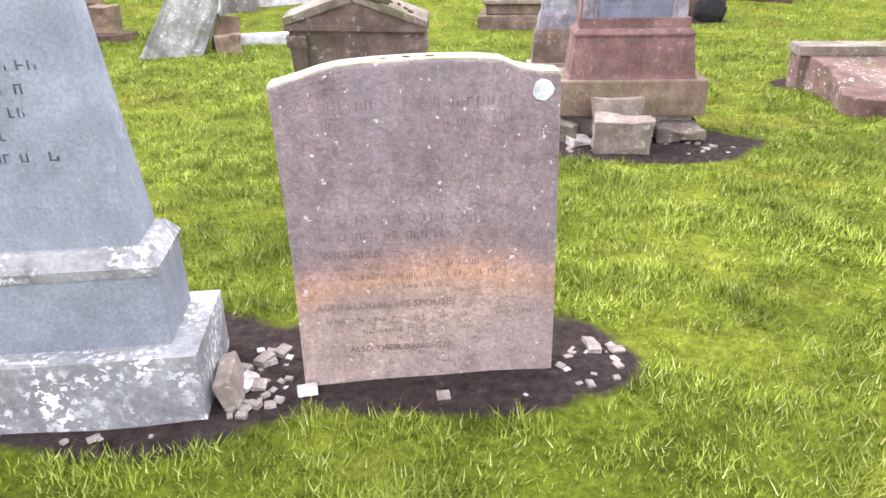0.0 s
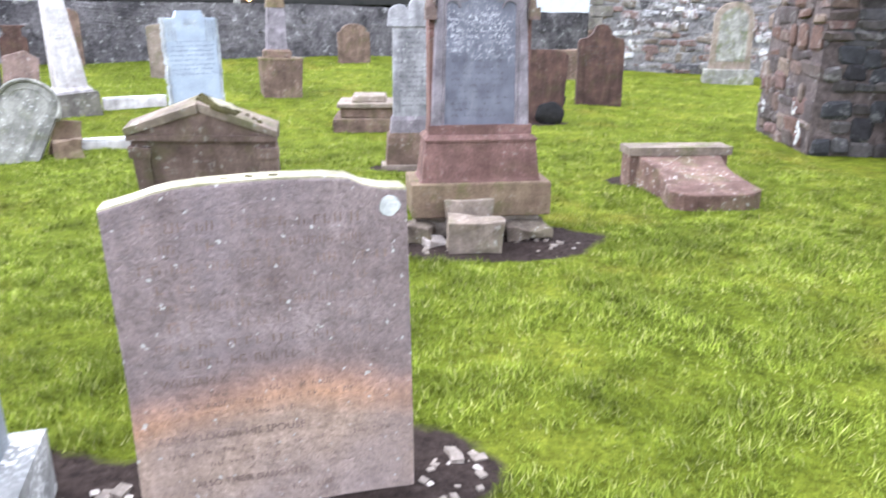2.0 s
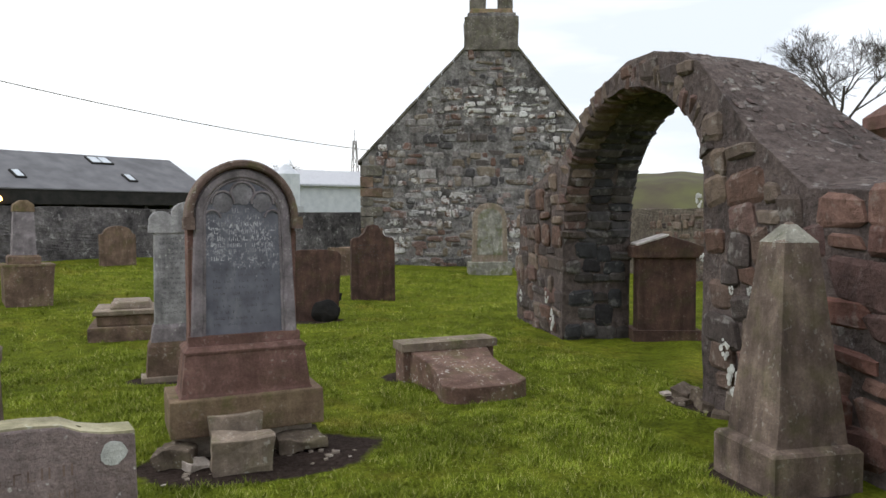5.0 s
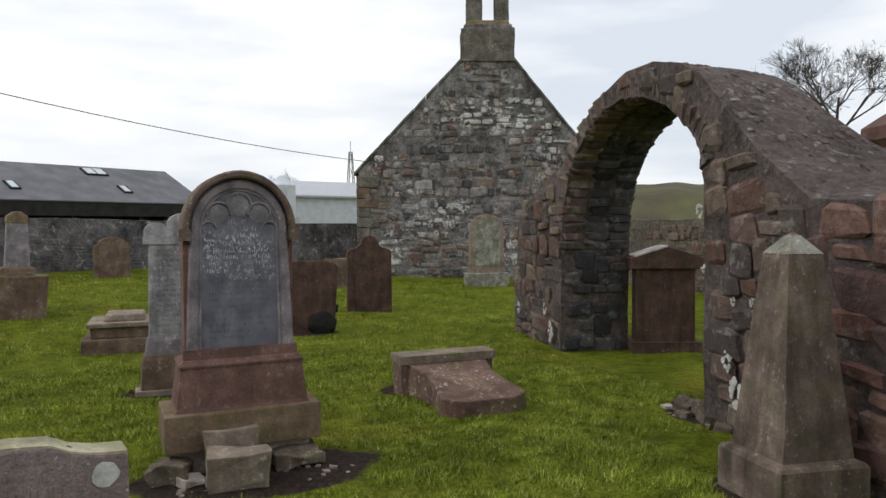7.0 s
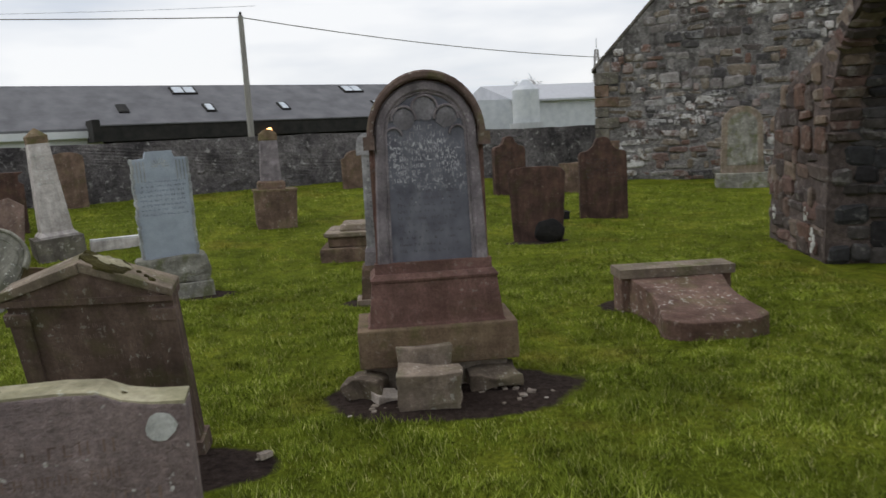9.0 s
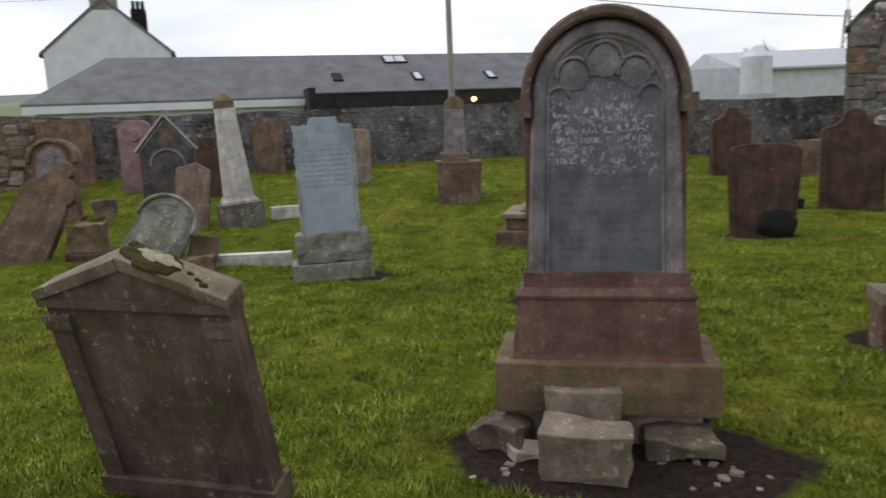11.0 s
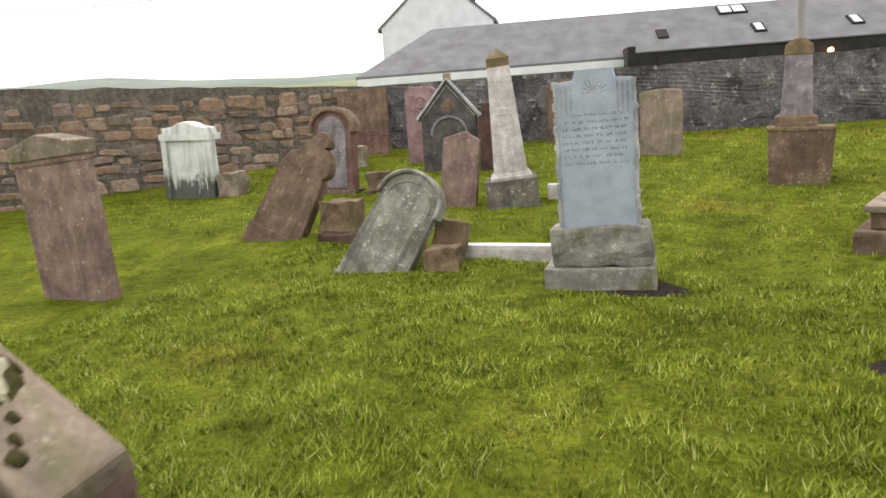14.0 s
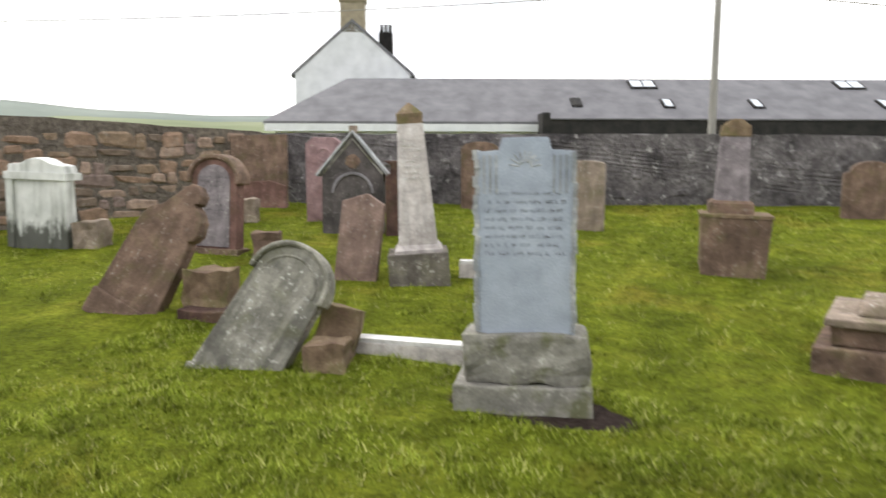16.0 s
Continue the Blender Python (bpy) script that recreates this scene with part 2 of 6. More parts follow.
def marble_mat():
    """White marble, black-green with algae in ragged patches near its foot and down the joints."""
    k = Mat("white_marble", 0.85)
    base = k.mix(k.ramp(k.noise(3.2, 6), [(0.32, 0.0), (0.68, 1.0)]), (0.48, 0.50, 0.47), (0.72, 0.73, 0.70))
    run = k.ramp(k.noise(9, 5, stretch=(1, 1, 0.14)), [(0.48, 0.0), (0.68, 1.0)])
    base = k.mix(k.math("MULTIPLY", run, 0.55), base, (0.15, 0.16, 0.13))
    low = k.math("ADD", k.axis(k.obj, 2), k.noise(11, 6, rough=0.7, stretch=(1, 1, 0.3)))
    base = k.mix(k.ramp(low, [(0.70, 0.9), (0.84, 0.0)]), base, (0.05, 0.052, 0.04))
    return k.done(base, k.noise(70, 4, rough=0.7), 0.3, 0.012, k.noise(14, 5))


M_WHITE = marble_mat()
M_LICHENED = stone_mat("lichened_grey_stone", (0.14, 0.135, 0.115), (0.34, 0.33, 0.28), 0.8, lichen_col=(0.58, 0.58, 0.52), moss=0.25, streak=0.65)
M_OBELISK = stone_mat("grey_green_granite", (0.175, 0.19, 0.20), (0.235, 0.25, 0.262), 0.08, grain=90, bump=0.3, mottle=0.25)
M_OBTIER = stone_mat("spotted_grey_granite", (0.19, 0.19, 0.18), (0.29, 0.285, 0.265), 1.0, lichen_col=(0.72, 0.71, 0.69), spots=13, dense=0.52)
M_FALLEN = stone_mat("lichen_speckled_red_stone", (0.085, 0.048, 0.037), (0.19, 0.122, 0.095), 0.9, lichen_col=(0.5, 0.48, 0.44), moss=0.3)
M_GOTHIC = stone_mat("dark_grey_stone", (0.05, 0.046, 0.044), (0.13, 0.115, 0.11), 0.2, streak=0.3)
M_CRUST = stone_mat("yellow_lichen_crust", (0.22, 0.20, 0.12), (0.46, 0.42, 0.30), 0.6, moss=0.35)
M_MOSS = stone_mat("moss_clumps", (0.02, 0.015, 0.006), (0.075, 0.065, 0.015), 0.0, bump=1.0)
M_TEXT_DARK = stone_mat("cut_letters_dark", (0.05, 0.05, 0.055), (0.10, 0.10, 0.105), 0.0)
M_TEXT_PALE = stone_mat("cut_letters_pale", (0.24, 0.24, 0.25), (0.60, 0.60, 0.61), 0.0)
M_TEXT_RED = stone_mat("cut_letters_red", (0.15, 0.105, 0.09), (0.25, 0.18, 0.15), 0.0)
M_LICHENSPOT = stone_mat("white_lichen", (0.36, 0.36, 0.33), (0.55, 0.56, 0.54), 0.0)


def main_stone_mat():
    """Red-brown slab with an orange run-off band and a paler foot."""
    k = Mat("stained_red_slab", 0.92)
    base = k.mix(k.ramp(k.noise(4, 6), [(0.3, 0.0), (0.7, 1.0)]), (0.17, 0.129, 0.12), (0.29, 0.23, 0.218))
    z = k.math("ADD", k.axis(k.obj, 2), k.math("MULTIPLY", k.math("SUBTRACT", k.noise(3.0, 4), 0.5), 0.10))
    x = k.axis(k.obj, 0)
    bow = k.math("MULTIPLY", k.math("MULTIPLY", k.math("SUBTRACT", x, 0.43), k.math("SUBTRACT", x, 0.43)), 0.42)
    z = k.math("ADD", z, bow)
    foot = k.ramp(z, [(0.0, (0.40, 0.31, 0.25)), (0.34, (0.42, 0.30, 0.225)), (0.42, (0.50, 0.285, 0.17)), (0.475, (0.42, 0.25, 0.18)), (0.53, (0.27, 0.19, 0.165))])
    amount = k.ramp(z, [(0.0, 0.85), (0.46, 0.85), (0.6, 0.0)])
    base = k.mix(amount, base, foot)
    base = k.mix(0.45, base, k.ramp(k.noise(60, 3, rough=0.75), [(0.3, 0.18), (0.72, 0.86)]), "OVERLAY")
    base = k.mix(0.55, base, k.ramp(k.noise(13, 5, rough=0.7), [(0.3, 0.25), (0.7, 0.8)]), "OVERLAY")
    base = k.mix(k.math("MULTIPLY", k.ramp(k.noise(2.2, 4), [(0.45, 0.0), (0.65, 1.0)]), 0.35), base, (0.24, 0.20, 0.215))
    wear = k.ramp(k.noise(10, 3, stretch=(1, 1, 0.15)), [(0.5, 0.0), (0.7, 1.0)])
    base = k.mix(k.math("MULTIPLY", wear, 0.25), base, (0.14, 0.10, 0.09))
    spot = k.ramp(k.noise(34, 2), [(0.66, 0.0), (0.70, 1.0)])
    base = k.mix(k.math("MULTIPLY", spot, 0.8), base, (0.6, 0.58, 0.54))
    return k.done(base, k.noise(75, 4, rough=0.75), 0.9, 0.014, k.noise(11, 5))


M_MAIN = main_stone_mat()

# Bare earth; small dark skirts also paint the shadow at some stones' feet.
DIRT_AND_SHADE = [(0.24, 2.02, 0.76, 0.38), (-0.80, 1.88, 0.70, 0.46), (1.48, 4.72, 0.84, 0.46), (-0.12, 3.95, 0.62, 0.30), (-1.1, 8.5, 0.62, 0.28), (5.3, 4.3, 0.45, 0.75), (1.06, 7.44, 0.38, 0.22), (4.25, 3.0, 0.42, 0.42), (3.5, 6.6, 0.5, 0.3), (3.4, 10.75, 0.5, 0.2)]


def ground_mat():
    k = Mat("lawn", 0.95)
    k.b.inputs["Specular IOR Level"].default_value = 0.05
    grass = k.ramp(k.noise(1.1, 6, k.pos, 0.6), [(0.25, (0.066, 0.086, 0.007)), (0.5, (0.115, 0.142, 0.012)), (0.72, (0.185, 0.2, 0.022))])
    grass = k.mix(k.ramp(k.noise(0.6, 5, k.pos, 0.65), [(0.57, 0.0), (0.72, 0.8)]), grass, (0.20, 0.165, 0.026))
    grass = k.mix(0.7, grass, k.ramp(k.noise(26, 5, k.pos, 0.75), [(0.3, 0.12), (0.75, 0.95)]), "OVERLAY")
    grass = k.mix(0.5, grass, k.ramp(k.noise(4.5, 5, k.pos, 0.65), [(0.32, 0.15), (0.66, 0.8)]), "OVERLAY")
    soil = k.ramp(k.noise(22, 6, k.pos, 0.7), [(0.3, (0.022, 0.016, 0.014)), (0.6, (0.062, 0.045, 0.038)), (0.8, (0.12, 0.094, 0.08))])
    px, py = k.axis(k.pos, 0), k.axis(k.pos, 1)
    wob = k.math("MULTIPLY", k.math("SUBTRACT", k.noise(3.5, 5, k.pos), 0.5), 0.9)
    mask = None
    for cx, cy, rx, ry in DIRT_AND_SHADE:
        dx = k.math("DIVIDE", k.math("SUBTRACT", px, cx), rx)
        dy = k.math("DIVIDE", k.math("SUBTRACT", py, cy), ry)
        d = k.math("ADD", k.math("ADD", k.math("MULTIPLY", dx, dx), k.math("MULTIPLY", dy, dy)), wob)
        mask = d if mask is None else k.math("MINIMUM", mask, d)
    base = k.mix(k.ramp(mask, [(0.82, 1.0), (1.0, 0.0)]), grass, soil)
    return k.done(base, k.noise(45, 6, k.pos, 0.75), 0.8, 0.05, k.noise(7, 4, k.pos))


def blade_mat():
    k = Mat("grass_blades", 0.8)
    k.b.inputs["Specular IOR Level"].default_value = 0.06
    tone = k.ramp(k.geo.outputs["Random Per Island"], [(0.0, (0.103, 0.138, 0.014)), (0.45, (0.165, 0.212, 0.023)), (0.85, (0.235, 0.28, 0.042)), (0.95, (0.36, 0.36, 0.13))])
    tone = k.mix(k.ramp(k.noise(0.6, 5, k.pos, 0.65), [(0.56, 0.0), (0.72, 0.7)]), tone, (0.24, 0.205, 0.035))
    tone = k.mix(0.7, tone, k.ramp(k.noise(1.5, 5, k.pos, 0.6), [(0.3, 0.2), (0.7, 0.8)]), "OVERLAY")
    tone = k.mix(0.5, tone, k.ramp(k.noise(4.5, 5, k.pos, 0.65), [(0.32, 0.15), (0.66, 0.8)]), "OVERLAY")
    return k.done(tone)


M_GROUND, M_BLADE = ground_mat(), blade_mat()


def simple_mat(name, a, b, scale=8, rough=0.8, metal=0.0, stretch=None, bump=0.2):
    k = Mat(name, rough)
    k.b.inputs["Metallic"].default_value = metal
    c = k.mix(k.ramp(k.noise(scale, 5, stretch=stretch), [(0.3, 0.0), (0.7, 1.0)]), a, b)
    return k.done(c, k.noise(scale * 6, 4), bump, 0.02)


M_SLATE = simple_mat("grey_slate_roof", (0.10, 0.10, 0.108), (0.165, 0.165, 0.175), 1.3, 0.75, stretch=(1, 1, 0.25))
M_RENDER = simple_mat("white_render", (0.52, 0.54, 0.56), (0.66, 0.68, 0.70), 1.5, 0.9)
# Near-black for timber parts and for shade painted in under open roofs.
M_WOOD_AND_SHADE = simple_mat("dark_timber_and_shade", (0.012, 0.012, 0.012), (0.03, 0.028, 0.026), 3, 0.8)
M_BUFFBRICK = simple_mat("buff_chimney", (0.22, 0.19, 0.14), (0.32, 0.28, 0.2), 3, 0.9)
M_BLACK = simple_mat("sooty_clay", (0.008, 0.008, 0.008), (0.022, 0.02, 0.018), 5, 0.95)
M_SHEET = simple_mat("grey_sheet_roof", (0.36, 0.37, 0.40), (0.45, 0.46, 0.49), 1.5, 0.5, stretch=(6, 1, 1))
M_TANK = simple_mat("white_tank", (0.46, 0.49, 0.53), (0.60, 0.62, 0.65), 2, 0.4)
M_POLE = simple_mat("grey_pole_wood", (0.20, 0.19, 0.18), (0.32, 0.31, 0.29), 10, 0.9, stretch=(1, 1, 0.1))
M_GLASS = simple_mat("pale_skylight_glass", (0.45, 0.5, 0.56), (0.6, 0.64, 0.68), 4, 0.15)
M_BARK = simple_mat("dark_bark", (0.045, 0.04, 0.035), (0.08, 0.07, 0.06), 20, 0.95)
M_HILL = simple_mat("hill_grass", (0.13, 0.16, 0.085), (0.20, 0.22, 0.13), 0.02, 1.0)
M_HILLFAR = simple_mat("far_hill", (0.14, 0.17, 0.15), (0.19, 0.22, 0.19), 0.01, 1.0)
M_HEATH = simple_mat("heather_bank", (0.065, 0.05, 0.038), (0.10, 0.105, 0.04), 0.35, 1.0)
M_KERB = stone_mat("white_kerb_top", (0.45, 0.45, 0.44), (0.68, 0.67, 0.65), 0.2)
M_RUBBLE = stone_mat("loose_stone", (0.17, 0.14, 0.115), (0.34, 0.29, 0.24), 0.2)
# Earthy stone, its tones darkened for the shadow beneath the plinth.
M_SOIL_SHADE_STONE = stone_mat("earthy_shaded_stone", (0.075, 0.058, 0.044), (0.19, 0.15, 0.115), 0.25, moss=0.3)
M_PALESTONE = stone_mat("pale_loose_stone", (0.36, 0.31, 0.27), (0.56, 0.50, 0.45), 0.1)
M_LAMP = bpy.data.materials.new("lit_lamp")
M_LAMP.use_nodes = True
M_LAMP.node_tree.nodes["Principled BSDF"].inputs["Emission Color"].default_value = (1.0, 0.45, 0.12, 1)
M_LAMP.node_tree.nodes["Principled BSDF"].inputs["Emission Strength"].default_value = 8.0


# ---- building helpers ----
def part(name, bm, material, parent, label=""):
    """Link a bmesh as one mesh object under a thing or a part."""
    me = bpy.data.meshes.new(name)
    bm.to_mesh(me)
    bm.free()
    me.materials.append(material)
    ob = new(name, me)
    ob.parent = parent
    if name in ("inscription", "flakes", "fluting", "rough_edge", "fan_carving"):
        ob["kind"] = "stuff"
    return tagged(ob, label)


def thing(name, label, category, m, group="", kind=""):
    ob = new(name)
    ob.empty_display_size = 0.2
    ob.matrix_basis = m
    return tagged(ob, label, category, group, kind)


def bevelled(bm, width, segs=2):
    if width:
        edges = [e for e in bm.edges if len(e.link_faces) == 2 and e.calc_face_angle(0) > 0.45]
        bmesh.ops.bevel(bm, geom=edges, offset=width, segments=segs, affect="EDGES", profile=0.6, clamp_overlap=True)
    return bm


def worn(bm, amp, scale=6.0, seed=0.0):
    for v in bm.verts:
        v.co += noise.noise_vector(v.co * scale + Vector((seed, seed * 0.7, 0))) * amp
    return bm


def prism(pts, y0, y1, bevel=0.012, bm=None, amp=0.0, seed=0.0):
    """An outline in x and z, given left to right over the top, made solid from y0 to y1."""
    own = bmesh.new()
    front = [own.verts.new((x, y0, z)) for x, z in pts]
    back = [own.verts.new((x, y1, z)) for x, z in pts]
    own.faces.new(front)
    own.faces.new(back[::-1])
    n = len(pts)
    for i in range(n):
        own.faces.new((front[i], back[i], back[(i + 1) % n], front[(i + 1) % n]))
    bmesh.ops.recalc_face_normals(own, faces=own.faces)
    bevelled(own, bevel)
    if amp:
        worn(own, amp, seed=seed)
    return own if bm is None else absorb(bm, own)


def absorb(bm, other):
    me = bpy.data.meshes.new("tmp")
    other.to_mesh(me)
    other.free()
    bm.from_mesh(me)
    bpy.data.meshes.remove(me)
    return bm


def block(x0, x1, y0, y1, z0, z1, bevel=0.012, bm=None, top=0.0, cuts=0, amp=0.0, seed=0.0):
    """A block; top: how much each side draws in at the top; cuts and amp roughen it."""
    own = bmesh.new()
    vs = [own.verts.new(c) for c in ((x0, y0, z0), (x1, y0, z0), (x1, y1, z0), (x0, y1, z0), (x0 + top, y0 + top, z1), (x1 - top, y0 + top, z1), (x1 - top, y1 - top, z1), (x0 + top, y1 - top, z1))]
    for f in ((3, 2, 1, 0), (4, 5, 6, 7), (0, 1, 5, 4), (1, 2, 6, 5), (2, 3, 7, 6), (3, 0, 4, 7)):
        own.faces.new([vs[i] for i in f])
    if cuts:
        bmesh.ops.subdivide_edges(own, edges=own.edges[:], cuts=cuts, use_grid_fill=True)
    bevelled(own, bevel)
    if amp:
        worn(own, amp, 7.0, seed)
    return own if bm is None else absorb(bm, own)


def loft(levels, bevel=0.01, amp=0.0, seed=0.0, cx=0.0, cy=0.0):
    """Rectangular rings (half width, half depth, height) joined bottom to top."""
    bm = bmesh.new()
    rings = []
    for hw, hd, z in levels:
        rings.append([bm.verts.new((cx + sx * hw, cy + sy * hd, z)) for sx, sy in ((-1, -1), (1, -1), (1, 1), (-1, 1))])
    bm.faces.new(rings[0][::-1])
    bm.faces.new(rings[-1])
    for a, b in zip(rings, rings[1:]):
        for i in range(4):
            bm.faces.new((a[i], a[(i + 1) % 4], b[(i + 1) % 4], b[i]))
    bevelled(bm, bevel)
    if amp:
        worn(bm, amp, seed=seed)
    return bm


def arc(cx, cz, r, a0, a1, n, rz=None):
    return [(cx + r * math.cos(radians(a0 + (a1 - a0) * i / n)), cz + (rz or r) * math.sin(radians(a0 + (a1 - a0) * i / n))) for i in range(n + 1)]


def band(inner, outer, y0, y1, bm=None, bevel=0.006):
    """A moulding between two open outlines of equal length."""
    own = bmesh.new()
    rows = [[own.verts.new((x, y, z)) for x, z in line] for line, y in ((inner, y0), (outer, y0), (outer, y1), (inner, y1))]
    n = len(inner)
    for i in range(n - 1):
        for a in range(4):
            own.faces.new((rows[a][i], rows[a][i + 1], rows[(a + 1) % 4][i + 1], rows[(a + 1) % 4][i]))
    for i in (0, n - 1):
        own.faces.new([rows[a][i] for a in range(4)])
    bmesh.ops.recalc_face_normals(own, faces=own.faces)
    bevelled(own, bevel, 1)
    return own if bm is None else absorb(bm, own)


def tube(points, radius, sides=6, taper=None):
    bm = bmesh.new()
    rings = []
    pts = [Vector(p) for p in points]
    for i, p in enumerate(pts):
        d = (pts[min(i + 1, len(pts) - 1)] - pts[max(i - 1, 0)]).normalized()
        u = d.orthogonal().normalized()
        w = d.cross(u)
        r = radius if taper is None else radius + (taper - radius) * i / (len(pts) - 1)
        rings.append([bm.verts.new(p + (u * math.cos(2 * math.pi * k / sides) + w * math.sin(2 * math.pi * k / sides)) * r) for k in range(sides)])
    for a, b in zip(rings, rings[1:]):
        for k in range(sides):
            bm.faces.new((a[k], a[(k + 1) % sides], b[(k + 1) % sides], b[k]))
    bm.faces.new(rings[0][::-1])
    bm.faces.new(rings[-1])
    return bm


def bars(rows, y, depth=0.004, seed=1, bm=None, word=(0.03, 0.09), gap=0.018, ragged=0.0):
    """Lines of cut writing too worn to read: rows of (x0, x1, z, height)."""
    rnd = random.Random(seed)
    bm = bm or bmesh.new()
    for x0, x1, z, h in rows:
        x = x0
        while x < x1 - 0.02:
            w = min(rnd.uniform(*word), x1 - x)
            n = max(1, int(w / (h * 0.8)))
            for i in range(n):
                if rnd.random() < ragged:
                    continue
                p, q, t = x + i * w / n, w / n, h * rnd.uniform(0.85, 1.0)
                k = max(0.0013, q * 0.15)
                block(p, p + k, y - depth, y + 0.01, z, z + t, 0, bm)
                kind = rnd.random()
                if kind < 0.6:
                    block(p + q * 0.55, p + q * 0.55 + k, y - depth, y + 0.01, z, z + t * rnd.choice((1, 0.5)), 0, bm)
                if kind > 0.3:
                    zz = z + t * rnd.choice((0.0, 0.42, 0.85))
                    block(p + k, p + q * 0.6, y - depth, y + 0.01, zz, zz + k * 0.8, 0, bm)
            x += w + gap
    return bm


def ground_z(x, y):
    u = y - 0.45 * x
    k = 0.072 if x < 1 else (0.033 if x > 5.5 else 0.072 - 0.039 * (x - 1) / 4.5)
    v = min(max(u - 9.3, 0.0), 8.9)
    return k * v * min(1.0, v / 1.5)


# ---- ground ----
def build_ground():
    def steps(lo, hi, step, far):
        near = np.arange(lo, hi + step / 2, step)
        grow, v = [], 0.5
        while v < far:
            grow.append(v)
            v *= 1.6
        grow = np.array(grow + [far])
        return np.concatenate([lo - grow[::-1], near, hi + grow])

    xs, ys = steps(-13, 13, 0.16, 3000), steps(-4, 23, 0.16, 3000)
    verts = []
    for y in ys:
        for x in xs:
            z = ground_z(x, y)
            if -14 < x < 14 and -5 < y < 24:
                z += 0.028 * noise.noise(Vector((x * 0.9, y * 0.9, 3))) + 0.012 * noise.noise(Vector((x * 3.1, y * 3.1, 7)))
            verts.append((x, y, z))
    nx = len(xs)
    faces = [(j * nx + i, j * nx + i + 1, (j + 1) * nx + i + 1, (j + 1) * nx + i) for j in range(len(ys) - 1) for i in range(nx - 1)]
    me = bpy.data.meshes.new("ground")
    me.from_pydata(verts, [], faces)
    me.polygons.foreach_set("use_smooth", [True] * len(faces))
    me.materials.append(M_GROUND)
    return tagged(new("ground", me), "uneven mown churchyard lawn with bare earth and dark shadow skirts", "lawn", kind="structure")


ground = build_ground()


# ---- rubble stones ----
def unit_stones(count=10):
    """Rough blocks of size 1, shared by all single stones."""
    out = []
    rnd = random.Random(5)
    for n in range(count):
        bm = bmesh.new()
        bmesh.ops.create_cube(bm, size=1.0)
        for v in bm.verts:
            v.co += Vector([rnd.uniform(-0.15, 0.15) for _ in range(3)])
        bmesh.ops.bevel(bm, geom=bm.edges[:], offset=0.17, segments=1, affect="EDGES")
        for v in bm.verts:
            v.co += Vector([rnd.uniform(-0.035, 0.035) for _ in range(3)])
        me = bpy.data.meshes.new("stone")
        bm.to_mesh(me)
        bm.free()
        out.append(me)
    return out


UNITS = unit_stones()
UNIT_BY_MAT = {}


def unit(material, n):
    key = (material.name, n % len(UNITS))
    if key not in UNIT_BY_MAT:
        me = UNITS[n % len(UNITS)].copy()
        me.materials.append(material)
        UNIT_BY_MAT[key] = me
    return UNIT_BY_MAT[key]


def rubble(parent, a, b, inside, z0, z1, high, wide, material, rest, seed, limit=300, proud=0.03, thick=0.12, first=None, skip=0.0, joint=0.02, lift=0.008):
    """Courses of stones on the upright plane from a to b (x, y), outer side to the right of a to b.
    inside(s, z) tells where the wall is; first(s, z) ranks stones, the lowest of which become parts of their own."""
    rnd = random.Random(seed)
    a, b = Vector((*a, 0)), Vector((*b, 0))
    along = (b - a).normalized()
    out = Vector((along.y, -along.x, 0))
    length = (b - a).length
    found = []
    z = z0
    while z < z1:
        h = rnd.uniform(*high)
        s = -rnd.uniform(0, wide[1])
        while s < length:
            w = wide[0] + (wide[1] - wide[0]) * rnd.random() ** 1.6
            c, zc = s + w / 2, z + h / 2 + rnd.uniform(-0.05, 0.05)
            if inside(c, zc) and inside(s + 0.02, zc) and inside(s + w - 0.02, zc) and inside(c, z + h * 0.9) and rnd.random() >= skip:
                found.append((c, zc, w - joint, h * rnd.choice((0.55, 0.8, 1.0, 1.08, 1.15)) - joint, rnd.uniform(-6, 6), rnd.uniform(0, proud), rnd.randrange(10)))
            s += w
        z += h
    if first:
        found.sort(key=lambda f: first(f[0], f[1]))
    turn = math.degrees(math.atan2(along.y, along.x))
    spare = []
    for i, (c, zc, w, h, tilt, p, n) in enumerate(found):
        at = a + along * c + out * (p - thick / 2 + lift) + Vector((0, 0, zc))
        m = pose(*at, 0, tilt, turn) @ Matrix.Diagonal((w, thick, h, 1))
        if i < limit:
            ob = new("stone", unit(material, n))
            ob.parent = parent
            ob.matrix_basis = m
        else:
            spare.append((m, n))
    if spare:
        verts, faces = [], []
        for m, n in spare:
            k = len(verts)
            verts += [m @ v.co for v in UNITS[n].vertices]
            faces += [[k + j for j in f.vertices] for f in UNITS[n].polygons]
        me = bpy.data.meshes.new("rubble_fill")
        me.from_pydata(verts, [], faces)
        me.materials.append(rest)
        tagged(new("rubble_fill", me), kind="stuff").parent = parent


def in_poly(poly, x, y):
    hit = False
    for (x1, y1), (x2, y2) in zip(poly, poly[1:] + poly[:1]):
        if (y1 > y) != (y2 > y) and x < (x2 - x1) * (y - y1) / (y2 - y1) + x1:
            hit = not hit
    return hit


